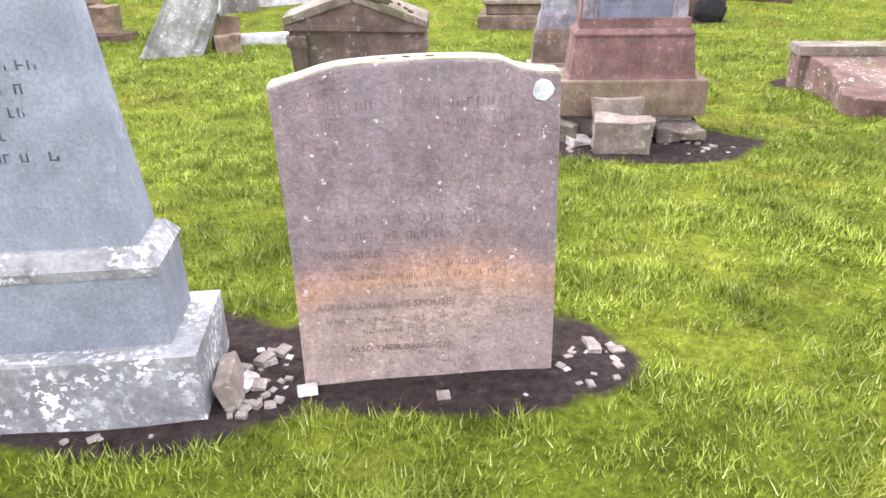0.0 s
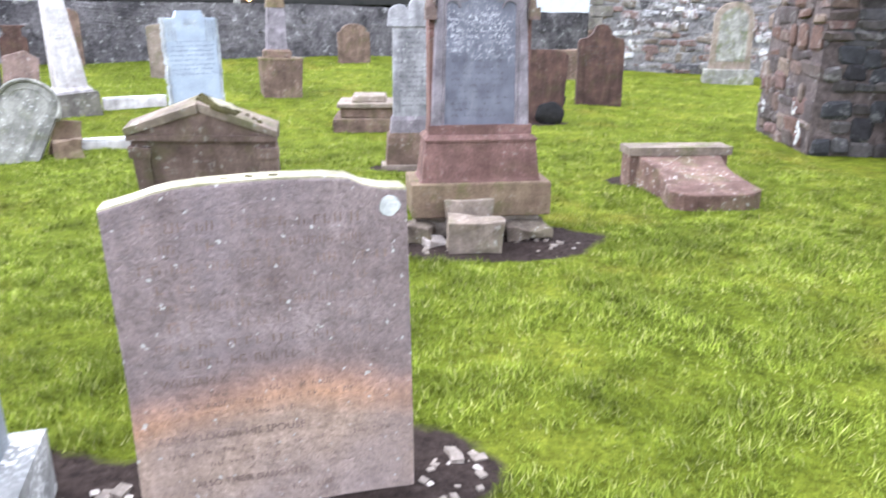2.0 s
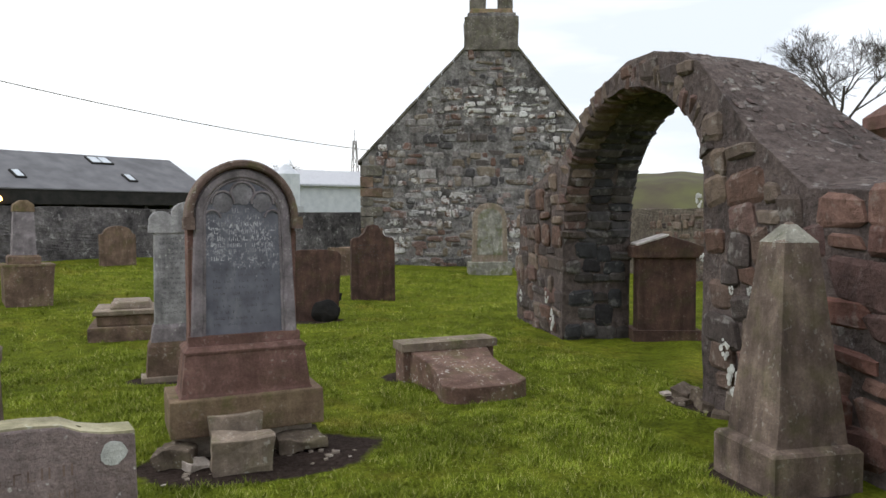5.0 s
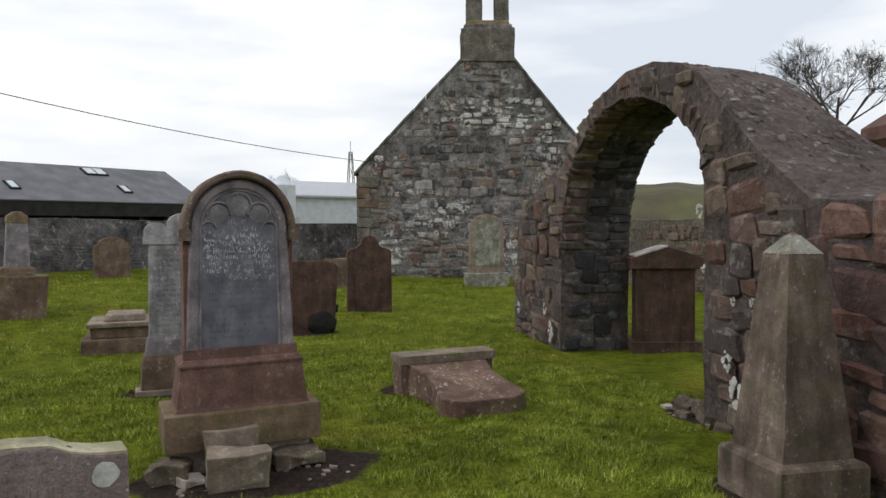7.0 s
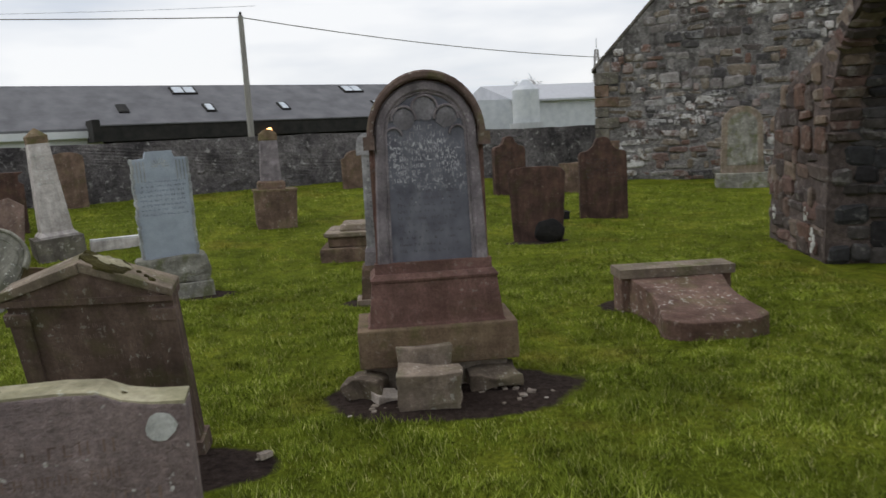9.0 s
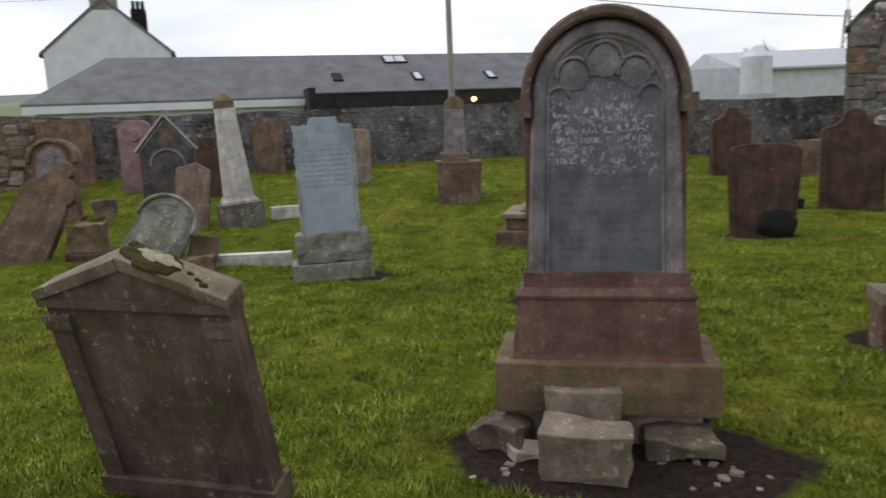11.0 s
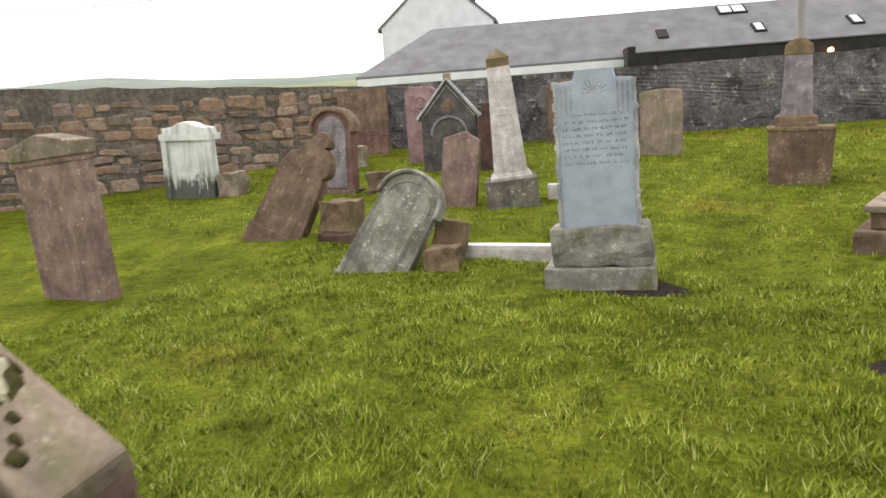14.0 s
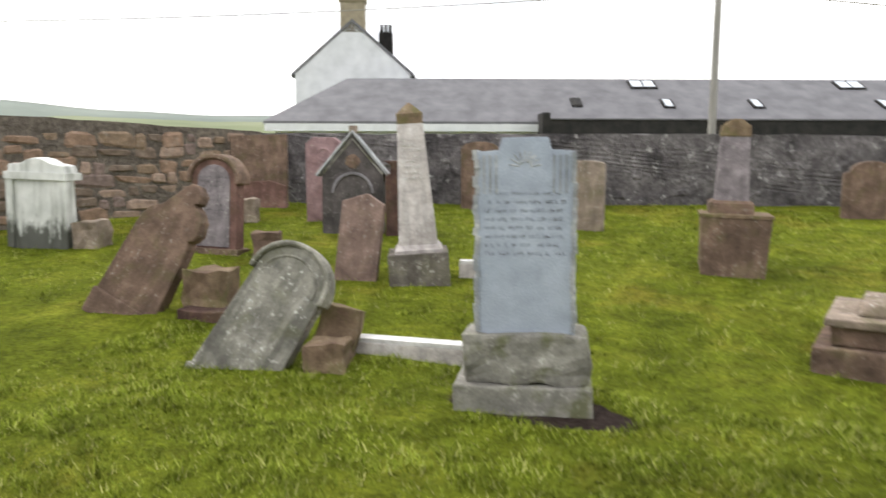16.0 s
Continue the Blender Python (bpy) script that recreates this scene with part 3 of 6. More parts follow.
def upright(a, b, poly, thick, material, name, parent=None, back=None, amp=0.0, cut=0.0):
    """A wall whose outline (s along a to b, z) stands on the plane a to b; thick goes to the far side. back: other heights there."""
    a, b = Vector((*a, 0)), Vector((*b, 0))
    along = (b - a).normalized()
    far = Vector((-along.y, along.x, 0)) * thick
    bm = bmesh.new()
    f = [bm.verts.new(a + along * s + Vector((0, 0, z))) for s, z in poly]
    g = [bm.verts.new(a + along * s + far + Vector((0, 0, z))) for s, z in (back or poly)]
    n = len(poly)
    caps = [bm.faces.new(f), bm.faces.new(g[::-1])]
    for i in range(n):
        bm.faces.new((f[i], g[i], g[(i + 1) % n], f[(i + 1) % n]))
    bm.normal_update()
    bmesh.ops.triangulate(bm, faces=caps, ngon_method="EAR_CLIP")
    bmesh.ops.recalc_face_normals(bm, faces=bm.faces)
    if cut:
        for _ in range(5):
            long = [e for e in bm.edges if e.calc_length() > cut]
            if not long:
                break
            bmesh.ops.subdivide_edges(bm, edges=long, cuts=1)
            bmesh.ops.triangulate(bm, faces=[x for x in bm.faces if len(x.verts) > 4])
    if amp:
        worn(bm, amp, 2.7, 4.0)
    return part(name, bm, material, parent)


# ---- ruined arch ----
ARCH_A, ARCH_B = Vector((6.36, 9.75)), Vector((4.30, 1.25))  # walls run with their outer side to the right
ARCH_LEN = (ARCH_B - ARCH_A).length
JAMB = (Vector((5.06, 4.49)) - ARCH_A).length


def arch_pt(s, z):
    """From metres past the near jamb towards the far pier, to metres from the far end."""
    return (JAMB - s, z)


ARCH_INNER = [(3.32, -0.3), (3.30, 1.3), (3.24, 1.75), (3.08, 2.18), (2.80, 2.48), (2.40, 2.73), (1.95, 2.87), (1.50, 2.91), (1.05, 2.85), (0.65, 2.70), (0.32, 2.50), (0.10, 2.28), (0.0, 1.95), (-0.02, -0.3)]
ARCH_TOP = [(-3.3, 1.66), (-1.95, 1.73), (-1.27, 1.78), (-0.75, 2.12), (-0.25, 2.58), (0.1, 2.88), (0.4, 3.03), (0.9, 3.15), (1.46, 3.17), (2.19, 3.0), (2.8, 2.68), (3.3, 2.36), (4.0, 2.15), (4.75, 1.93), (5.15, 1.62)]
ARCH_BACK = [1.6, 1.72, 1.95, 2.22, 2.55, 2.8, 2.95, 3.1, 3.17, 3.02, 2.7, 2.4, 2.2, 1.95, 1.65]
outline = [arch_pt(*p) for p in [(-3.3, -0.3)] + ARCH_TOP + [(5.38, -0.3)] + ARCH_INNER]
outline_b = [arch_pt(*p) for p in [(-3.3, -0.3)] + [(s, z) for (s, _), z in zip(ARCH_TOP, ARCH_BACK)] + [(5.38, -0.3)] + ARCH_INNER]
ruined_arch = thing("ruined_arch", "ruined rubble arch with dark soffit and sloping broken top", "ruin", Matrix())
upright(ARCH_A, ARCH_B, outline, 0.92, M_ARCHCORE, "core", ruined_arch, outline_b, 0.016, 0.22)


def arch_face(s, z):
    for (s0, z0), (s1, z1) in zip(ARCH_INNER[1:], ARCH_INNER[2:-1]):
        m = Vector((JAMB - (s0 + s1) / 2, (z0 + z1) / 2))
        if (m - Vector((s, z))).length < 0.15 and z > 1.6:
            return False
    return in_poly(outline, s, z)


rubble(ruined_arch, ARCH_A, ARCH_B, lambda s, z: s < JAMB + 1.25 and arch_face(s, z), 0.02, 3.2, (0.15, 0.32), (0.18, 0.55), M_ARCH, M_ARCH, 3, 240, 0.02, 0.16, lambda s, z: -s, 0.0, 0.004, 0.03)
rubble(ruined_arch, ARCH_A, ARCH_B, lambda s, z: s > JAMB + 1.2 and arch_face(s, z), 0.0, 1.85, (0.16, 0.3), (0.22, 0.6), M_ARCHRED, M_ARCHRED, 6, 60, 0.015, 0.16, joint=0.004, lift=0.028)


def top_stones():
    """Loose core stones lying in the broken sloping top."""
    rnd = random.Random(17)
    along = (ARCH_B - ARCH_A).normalized()
    far = Vector((-along.y, along.x))
    for _ in range(330):
        i = rnd.choice((0, 1, 2, 3, 4, 5, 6, 2, 3, 4, 7, 8, 9, 10, 11, 12))
        f, d = rnd.random(), rnd.random()
        (s0, z0), (s1, z1) = ARCH_TOP[i], ARCH_TOP[i + 1]
        s = s0 + (s1 - s0) * f
        z = (z0 + (z1 - z0) * f) * (1 - d) + (ARCH_BACK[i] + (ARCH_BACK[i + 1] - ARCH_BACK[i]) * f) * d
        at = ARCH_A + along * (JAMB - s) + far * (0.03 + 0.86 * d)
        r = rnd.uniform(0.02, 0.065)
        ob = new("core_stone", unit(M_CORESTONE, rnd.randrange(10)))
        ob.parent = ruined_arch
        ob.matrix_basis = pose(at.x, at.y, z - r * 0.1, rnd.uniform(-12, 12), math.degrees(math.atan2(z1 - z0, s1 - s0)) + rnd.uniform(-10, 10), math.degrees(math.atan2(along.y, along.x)) + rnd.uniform(-20, 20)) @ Matrix.Diagonal((r * 1.3, r, r * 0.5, 1))


top_stones()


def voussoirs():
    """Ring stones set on edge along the arch, two deep through the wall."""
    along = (ARCH_B - ARCH_A).normalized()
    far = Vector((-along.y, along.x))
    turn = math.degrees(math.atan2(along.y, along.x))
    rnd = random.Random(8)
    pts = [Vector(arch_pt(*p)) for p in ARCH_INNER[1:-1]]
    run = []
    for p, q in zip(pts, pts[1:]):
        n = max(1, round((q - p).length / 0.115))
        run += [(p + (q - p) * (i + 0.5) / n, math.degrees(math.atan2((q - p).y, (q - p).x)), (q - p).length / n) for i in range(n)]
    for c, tilt, w in run:
        for depth, r in ((0.16, 0.25), (0.47, 0.24), (0.76, 0.22)):
            rr = r * rnd.uniform(0.93, 1.05)
            up = Vector((-math.sin(radians(tilt)), math.cos(radians(tilt))))
            mid = c + up * (rr / 2 - 0.025 - rnd.uniform(0, 0.015))
            at = ARCH_A + along * mid.x + far * (depth - 0.008)
            # Inner rings take the stone darkened for shade.
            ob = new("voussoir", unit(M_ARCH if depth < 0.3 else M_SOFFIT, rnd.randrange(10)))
            ob.parent = ruined_arch
            ob.matrix_basis = pose(at.x, at.y, mid.y, 0, 0, turn) @ pose(0, 0, 0, 0, -tilt) @ Matrix.Diagonal((w * 1.06, 0.33, rr, 1))


voussoirs()
_al = (ARCH_B - ARCH_A).normalized()
_fr = Vector((-_al.y, _al.x))
_pf = ARCH_A + _al * (JAMB - 3.31)
# Inner face of the far pier, also in the shade-darkened stone.
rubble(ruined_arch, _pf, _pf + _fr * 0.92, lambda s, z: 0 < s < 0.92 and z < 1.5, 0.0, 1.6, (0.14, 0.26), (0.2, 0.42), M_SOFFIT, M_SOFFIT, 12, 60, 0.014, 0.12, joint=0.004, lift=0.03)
_pe = ARCH_A + _al * 0.02
rubble(ruined_arch, _pe + _fr * 0.92, _pe, lambda s, z: 0 < s < 0.92 and z < 1.6, 0.0, 1.6, (0.14, 0.26), (0.2, 0.42), M_ARCH, M_ARCH, 13, 40, 0.02, 0.12)

# ---- chapel gable ----
GAB_A = Vector((7.1, 19.5))
GAB_DIR = Vector((0.91, -0.415)).normalized()
GAB_W = 6.85
GAB_B = GAB_A + GAB_DIR * GAB_W
gable_poly = [(0, -0.2), (0, 3.16), (2.9, 6.2), (2.98, 7.25), (4.32, 7.25), (4.4, 6.2), (6.85, 3.16), (6.85, -0.2)]
chapel_gable = thing("chapel_gable", "roofless stone chapel gable with bellcote stump", "chapel", Matrix())
upright(GAB_A, GAB_B, gable_poly, 0.8, M_MORTAR, "core", chapel_gable, None, 0.02, 0.5)
rubble(chapel_gable, GAB_A, GAB_B, lambda s, z: in_poly([(0.02, 0), (0.02, 3.05), (2.95, 6.1), (2.95, 6.3), (4.35, 6.3), (4.35, 6.1), (6.83, 3.05), (6.83, 0)], s, z), 0.1, 6.4, (0.14, 0.30), (0.16, 0.6), M_GABLE, M_GABLE_J, 21, 300, 0.05, 0.14, lambda s, z: s, 0.10, 0.03)


def gable_extras():
    along = math.degrees(math.atan2(GAB_DIR.y, GAB_DIR.x))
    base = pose(GAB_A.x, GAB_A.y, 0, 0, 0, along)

    def put(name, bm, mat):
        bm.transform(base)
        return part(name, bm, mat, chapel_gable)

    for x0, z0, x1, z1 in ((-0.12, 3.05, 2.93, 6.25), (6.97, 3.05, 4.37, 6.25)):
        n = 9
        for i in range(n):
            p, q = (x0 + (x1 - x0) * i / n, z0 + (z1 - z0) * i / n), (x0 + (x1 - x0) * (i + 0.96) / n, z0 + (z1 - z0) * (i + 0.96) / n)
            pts = [p, (p[0], p[1] + 0.10), (q[0], q[1] + 0.10), q]
            put("skew_stone", prism(pts, -0.04, 0.87, 0.015, amp=0.014, seed=i), M_SKEW)
    put("bellcote_base", block(2.9, 4.4, -0.06, 0.86, 6.2, 7.15, 0.03, cuts=3, amp=0.03), M_SKEW)
    put("bellcote_cap", block(2.98, 4.32, 0.0, 0.8, 7.15, 7.4, 0.03, top=0.1, cuts=2, amp=0.02), M_MOSSY)
    put("bellcote_pillar", block(3.06, 3.5, 0.1, 0.7, 7.38, 8.6, 0.03, cuts=2, amp=0.02), M_SKEW)
    put("bellcote_pillar", block(3.86, 4.25, 0.1, 0.7, 7.38, 8.6, 0.03, cuts=2, amp=0.02), M_SKEW)
    put("bellcote_roof", block(2.98, 4.32, 0.05, 0.75, 8.6, 9.0, 0.03, top=0.2), M_RED)
    rnd = random.Random(4)
    for x in (-0.05, 6.6):
        z, flip = 0.15, False
        while z < 3.0:
            h = rnd.uniform(0.24, 0.34)
            w = 0.62 if flip else 0.36
            put("quoin", block(x if x < 1 else 6.9 - w, x + w if x < 1 else 6.9, -0.05, 0.35, z, z + h - 0.02, 0.02, cuts=1, amp=0.012, seed=z), M_SKEW if rnd.random() < 0.65 else M_BROWN)
            z, flip = z + h, not flip


gable_extras()

# ---- churchyard walls ----
CORNER = Vector((-8.5, 14.2))
WALL_DIR = Vector((math.cos(radians(26)), math.sin(radians(26))))
WALL_LEN = 19.5


def wall_line(name, a, b, top, height_below, mat, label, wave=0.03):
    a, b = Vector(a), Vector(b)
    n = int((b - a).length / 0.4)
    poly = [(0, -height_below)]
    for i in range(n + 1):
        s = (b - a).length * i / n
        poly.append((s, top(s) + wave * noise.noise(Vector((s * 1.7, 1, 2)))))
    poly.append(((b - a).length, -height_below))
    ob = upright(a, b, poly, 0.5, mat, name, None, None, 0.02, 0.3)
    return tagged(ob, label, "wall", kind="structure")


wall_north = wall_line("wall_north", CORNER, CORNER + WALL_DIR * WALL_LEN, lambda s: 1.84 - 0.13 * min(max((s - 9) / 6, 0), 1), 0.3, M_HARL, "dark harled boundary wall with pale weathered patches")
LEFT_END = Vector((-11.6, 6.5))
wall_west = wall_line("wall_west", LEFT_END, CORNER, lambda s: 2.18 - 0.038 * s, 0.3, M_WALLCORE, "brown sandstone rubble boundary wall")
rubble(wall_west, LEFT_END, CORNER, lambda s, z: 0 < s < (CORNER - LEFT_END).length and z < 2.12 - 0.038 * s, 0.25, 2.2, (0.14, 0.30), (0.18, 0.6), M_WALL, M_WALL_J, 31, 300, 0.04, 0.14, lambda s, z: -z)
rubble(wall_north, CORNER, CORNER + WALL_DIR * WALL_LEN, lambda s, z: z > 0.3 and z < 1.64, 0.35, 1.8, (0.12, 0.2), (0.16, 0.36), M_HARL, M_HARL, 33, 300, 0.02, 0.1, lambda s, z: s, 0.8, 0.03)
wall_east = wall_line("wall_east", (13.6, 17.0), (12.2, -6.0), lambda s: 1.75, 0.3, M_WALLCORE, "low brown rubble boundary wall beyond the arch")
rubble(wall_east, (13.6, 17.0), (12.2, -6.0), lambda s, z: 2 < s < 14 and z < 1.7, 0.05, 1.75, (0.13, 0.24), (0.18, 0.5), M_ARCH, M_ARCH, 35, 250, 0.04, 0.14)
wall_south = wall_line("wall_south", (12.2, -6.0), (-11.6, -6.0), lambda s: 1.8, 0.3, M_WALLCORE, "rubble boundary wall behind the graves")
wall_southwest = wall_line("wall_southwest", (-11.6, -6.0), LEFT_END, lambda s: 1.9, 0.3, M_WALLCORE, "rubble boundary wall beside the graves")


# ---- gravestones ----
def headstone(name, label, m, pts, depth, mat, bevel=0.014, extras=(), group="gravestones", amp=0.004):
    """A plain slab; extras: (name, bmesh, material, label) parts."""
    t = thing(name, label, "gravestone", m, group)
    part("slab", prism(pts, 0, depth, bevel, amp=amp, seed=m.translation.x), mat, t)
    for n, bm, k, lab in extras:
        part(n, bm, k, t, lab)
    return t


def round_top(w, h, rise, n=12, sh=0.0):
    """A slab outline w wide, h high in all, with a top that bows up by rise; sh: shoulders."""
    if sh:
        a = [(-w / 2, -0.15), (-w / 2, h - rise - 0.03), (-w / 2 + sh, h - rise)]
        a += [(x, h - rise + (z if z > 0 else 0)) for x, z in arc(0, 0, w / 2 - sh, 180, 0, n, rise)][1:-1]
        return a + [(w / 2 - sh, h - rise), (w / 2, h - rise - 0.03), (w / 2, -0.15)]
    return [(-w / 2, -0.15)] + arc(0, h - rise, w / 2, 180, 0, n, rise) + [(w / 2, -0.15)]


def main_stone():
    m = pose(-0.213, 1.822, -0.012, 0, 0, 7.8)
    t = thing("stained_headstone", "red-brown sandstone slab with orange stain band", "gravestone", m, "gravestones")
    w = 0.868
    pts = [(0.005, -0.2), (0.010, 0.5), (-0.004, 1.036), (0.07, 1.055), (0.14, 1.076), (0.20, 1.088), (0.32, 1.096), (0.46, 1.100), (0.60, 1.098), (0.68, 1.090), (0.725, 1.068), (0.78, 1.056), (0.852, 1.050), (0.858, 0.8), (0.865, 0.3), (w, 0.1), (w, -0.2)]
    part("slab", prism(pts, 0, 0.105, 0.008, amp=0.004), M_MAIN, t)
    crust = pts[2:13]
    part("lichen_crust", band([(x, z - 0.003) for x, z in crust], [(x, z + 0.005) for x, z in crust], 0.004, 0.101, None, 0), M_CRUST, t, "yellowish lichen along the top edge")
    rows = [(0.10, 0.78, 0.965, 0.030), (0.14, 0.72, 0.905, 0.026), (0.08, 0.80, 0.845, 0.030), (0.12, 0.76, 0.785, 0.026), (0.10, 0.78, 0.725, 0.026), (0.14, 0.70, 0.665, 0.030), (0.10, 0.76, 0.605, 0.026), (0.16, 0.72, 0.548, 0.026), (0.14, 0.76, 0.445, 0.020), (0.16, 0.70, 0.408, 0.018), (0.36, 0.50, 0.37, 0.016), (0.10, 0.80, 0.25, 0.016), (0.22, 0.62, 0.205, 0.016), (0.30, 0.66, 0.075, 0.02)]
    part("inscription", bars(rows, 0.0, 0.0015, 3, ragged=0.25), M_TEXT_RED, t, "worn cut lettering")
    for body, x, z, size in (("WILLIAM K", 0.10, 0.487, 0.040), ("AGNES LOGAN HIS SPOUSE", 0.07, 0.30, 0.036), ("ALSO THEIR DAUGHTER", 0.17, 0.135, 0.032)):
        cut_text(body, x, z, size, -0.0015, M_TEXT_RED, t)
    part("lichen_disc", disc(0.80, 1.005, 0.032, -0.003), M_LICHENSPOT, t, "round white lichen patch")
    for x, z in ((0.40, 1.10), (0.47, 1.101), (0.14, 1.074), (0.33, 1.096), (0.72, 1.068)):
        bm = bmesh.new()
        bmesh.ops.create_icosphere(bm, subdivisions=2, radius=0.012, matrix=Matrix.Translation((x, 0.05, z)) @ Matrix.Diagonal((1.3, 1.3, 0.6, 1)))
        part("moss_tuft", worn(bm, 0.006, 40), M_MOSS, t)
    return t


def disc(x, z, r, y, n=14):
    bm = bmesh.new()
    rim = [bm.verts.new((x + r * random.uniform(0.85, 1.1) * math.cos(2 * math.pi * i / n), y, z + r * random.uniform(0.85, 1.1) * math.sin(2 * math.pi * i / n))) for i in range(n)]
    f = bm.faces.new(rim)
    out = bmesh.ops.extrude_face_region(bm, geom=[f])
    for v in out["geom"]:
        if isinstance(v, bmesh.types.BMVert):
            v.co.y += 0.006
    bmesh.ops.recalc_face_normals(bm, faces=bm.faces)
    return bm


def cut_text(body, x, z, size, y, mat, parent):
    """Readable cut letters, as mesh."""
    cu = bpy.data.curves.new("lettering", "FONT")
    cu.body, cu.size, cu.extrude, cu.resolution_u = body, size, 0.001, 2
    tmp = bpy.data.objects.new("lettering_tmp", cu)
    me = bpy.data.meshes.new_from_object(tmp)
    bpy.data.objects.remove(tmp)
    me.transform(pose(x, y, z, 90, 0, 0))
    me.materials.append(mat)
    ob = new("lettering", me)
    ob.parent = parent
    return ob


main_stone()


def grey_obelisk():
    m = pose(-0.495, 1.65, 0, 0, 0, 9)
    t = thing("granite_obelisk", "tall grey granite monument on two spotted tiers", "monument", m, "gravestones")
    part("base_tier", block(-1.35, 0.008, -0.015, 0.43, -0.2, 0.235, 0.012, amp=0.003), M_OBTIER, t, "white-spotted granite step")
    part("middle_tier", block(-1.27, -0.085, 0.07, 0.36, 0.235, 0.485, 0.008, amp=0.002), M_OBELISK, t)
    part("moulding", loft([(0.595, 0.148, 0.48), (0.605, 0.153, 0.512), (0.59, 0.142, 0.53), (0.57, 0.126, 0.56), (0.555, 0.115, 0.565)], 0.006, cx=-0.680, cy=0.215), M_OBTIER, t)
    part("shaft", loft([(0.545, 0.105, 0.558), (0.43, 0.062, 1.75), (0.395, 0.05, 2.1)], 0.008, cx=-0.685, cy=0.225), M_OBELISK, t)
    # writing lies on the shaft's tilted front
    rows = []
    for i in range(13):
        z = 1.62 - i * 0.065
        rows.append((-0.98 + 0.02 * (i % 3), -0.30 - 0.035 * (i % 4), z, 0.03))
    bm = bars(rows, 0.0, 0.002, 7, ragged=0.1)
    bm.transform(Matrix.Translation((0, 0.125, 0)) @ Matrix(((1, 0, 0, 0), (0, 1, 0.0357, -0.0249), (0, 0, 1, 0), (0, 0, 0, 1))))
    part("inscription", bm, M_TEXT_DARK, t, "dark cut lettering")
    return t


grey_obelisk()


def pediment_stone():
    m = pose(-0.315, 4.19, -0.085, 16, 0.9, -3) @ Matrix.Diagonal((0.95, 0.5, 1.095, 1))
    t = thing("pedimented_headstone", "leaning red sandstone headstone with mossy pediment", "gravestone", m, "gravestones")
    part("slab", prism([(-0.41, -0.2), (-0.41, 0.94), (0.41, 0.94), (0.41, -0.2)], 0.02, 0.22, 0.012, amp=0.004), M_PEDIMENT, t)
    for x in (-0.412, 0.312):
        part("pilaster", prism([(x, -0.1), (x, 0.86), (x + 0.10, 0.86), (x + 0.10, -0.1)], -0.005, 0.05, 0.008), M_PEDIMENT, t)
        part("capital", block(x - 0.012, x + 0.112, -0.02, 0.06, 0.83, 0.885, 0.008), M_PEDIMENT, t)
    part("cornice", block(-0.422, 0.422, -0.025, 0.225, 0.925, 0.955, 0.01), M_PEDIMENT, t)
    part("tympanum", prism([(-0.41, 0.95), (0.0, 1.075), (0.41, 0.95)], -0.008, 0.22, 0.006), M_PEDIMENT, t)
    for sgn in (-1, 1):
        pts = [(sgn * 0.425, 0.945), (sgn * 0.43, 0.985), (0, 1.125), (0, 1.075)]
        part("raking_cornice", prism(pts if sgn < 0 else pts[::-1], -0.035, 0.245, 0.01, amp=0.008, seed=sgn), M_COPE, t, "pale mossy sloping coping")
    part("foot", block(-0.43, 0.43, -0.04, 0.25, -0.2, 0.16, 0.01), M_PEDIMENT, t)
    def crust(x0, y0, rx, ry, h, seed):
        """An uneven cushion lying on the far slope of the coping."""
        bm, n = bmesh.new(), 40
        rings = []
        for q, up in ((1.0, -0.003), (0.9, 0.6), (0.6, 0.95), (0.25, 1.0)):
            ring = []
            for a in range(n):
                w = 2 * math.pi * a / n
                rag = 1 + 0.34 * noise.noise(Vector((math.cos(w) * 1.6, math.sin(w) * 1.6, seed))) + 0.16 * noise.noise(Vector((math.cos(w) * 5, math.sin(w) * 5, seed + 7)))
                x, y = x0 + rx * q * rag * math.cos(w), min(max(y0 + ry * q * rag * math.sin(w), -0.045), 0.25)
                lift = up * h * (1 + 0.35 * noise.noise(Vector((x * 40, y * 40, seed)))) if up > 0 else up
                ring.append(bm.verts.new((x, y, 1.126 - 0.33 * abs(x) + lift)))
            rings.append(ring)
        for lo, hi in zip(rings, rings[1:]):
            for a in range(n):
                bm.faces.new((lo[a], lo[(a + 1) % n], hi[(a + 1) % n], hi[a]))
        bm.faces.new(rings[-1])
        bmesh.ops.recalc_face_normals(bm, faces=bm.faces)
        return bm

    part("moss_crust", crust(0.11, 0.09, 0.125, 0.135, 0.016, 1.3), M_MOSS, t, "dark green-brown moss crust")
    part("lichen_crust", crust(0.125, 0.125, 0.088, 0.088, 0.021, 4.1), M_CRUST, t, "pale yellow lichen patch")
    for i, (x, y, r) in enumerate(((0.26, 0.10, 0.014), (0.30, 0.06, 0.013), (0.33, 0.03, 0.02), (0.17, 0.21, 0.012), (0.02, 0.2, 0.03))):
        part("moss_tuft", crust(x, y, r, r * 1.3, 0.01, 8 + i), M_MOSS, t)
    rows = [(-0.24, 0.24, 0.80 - i * 0.055, 0.022) for i in range(13)]
    part("inscription", bars(rows, 0.02, 0.0015, 9, ragged=0.5), M_TEXT_RED, t, "faint worn lettering")
    return t


pediment_stone()


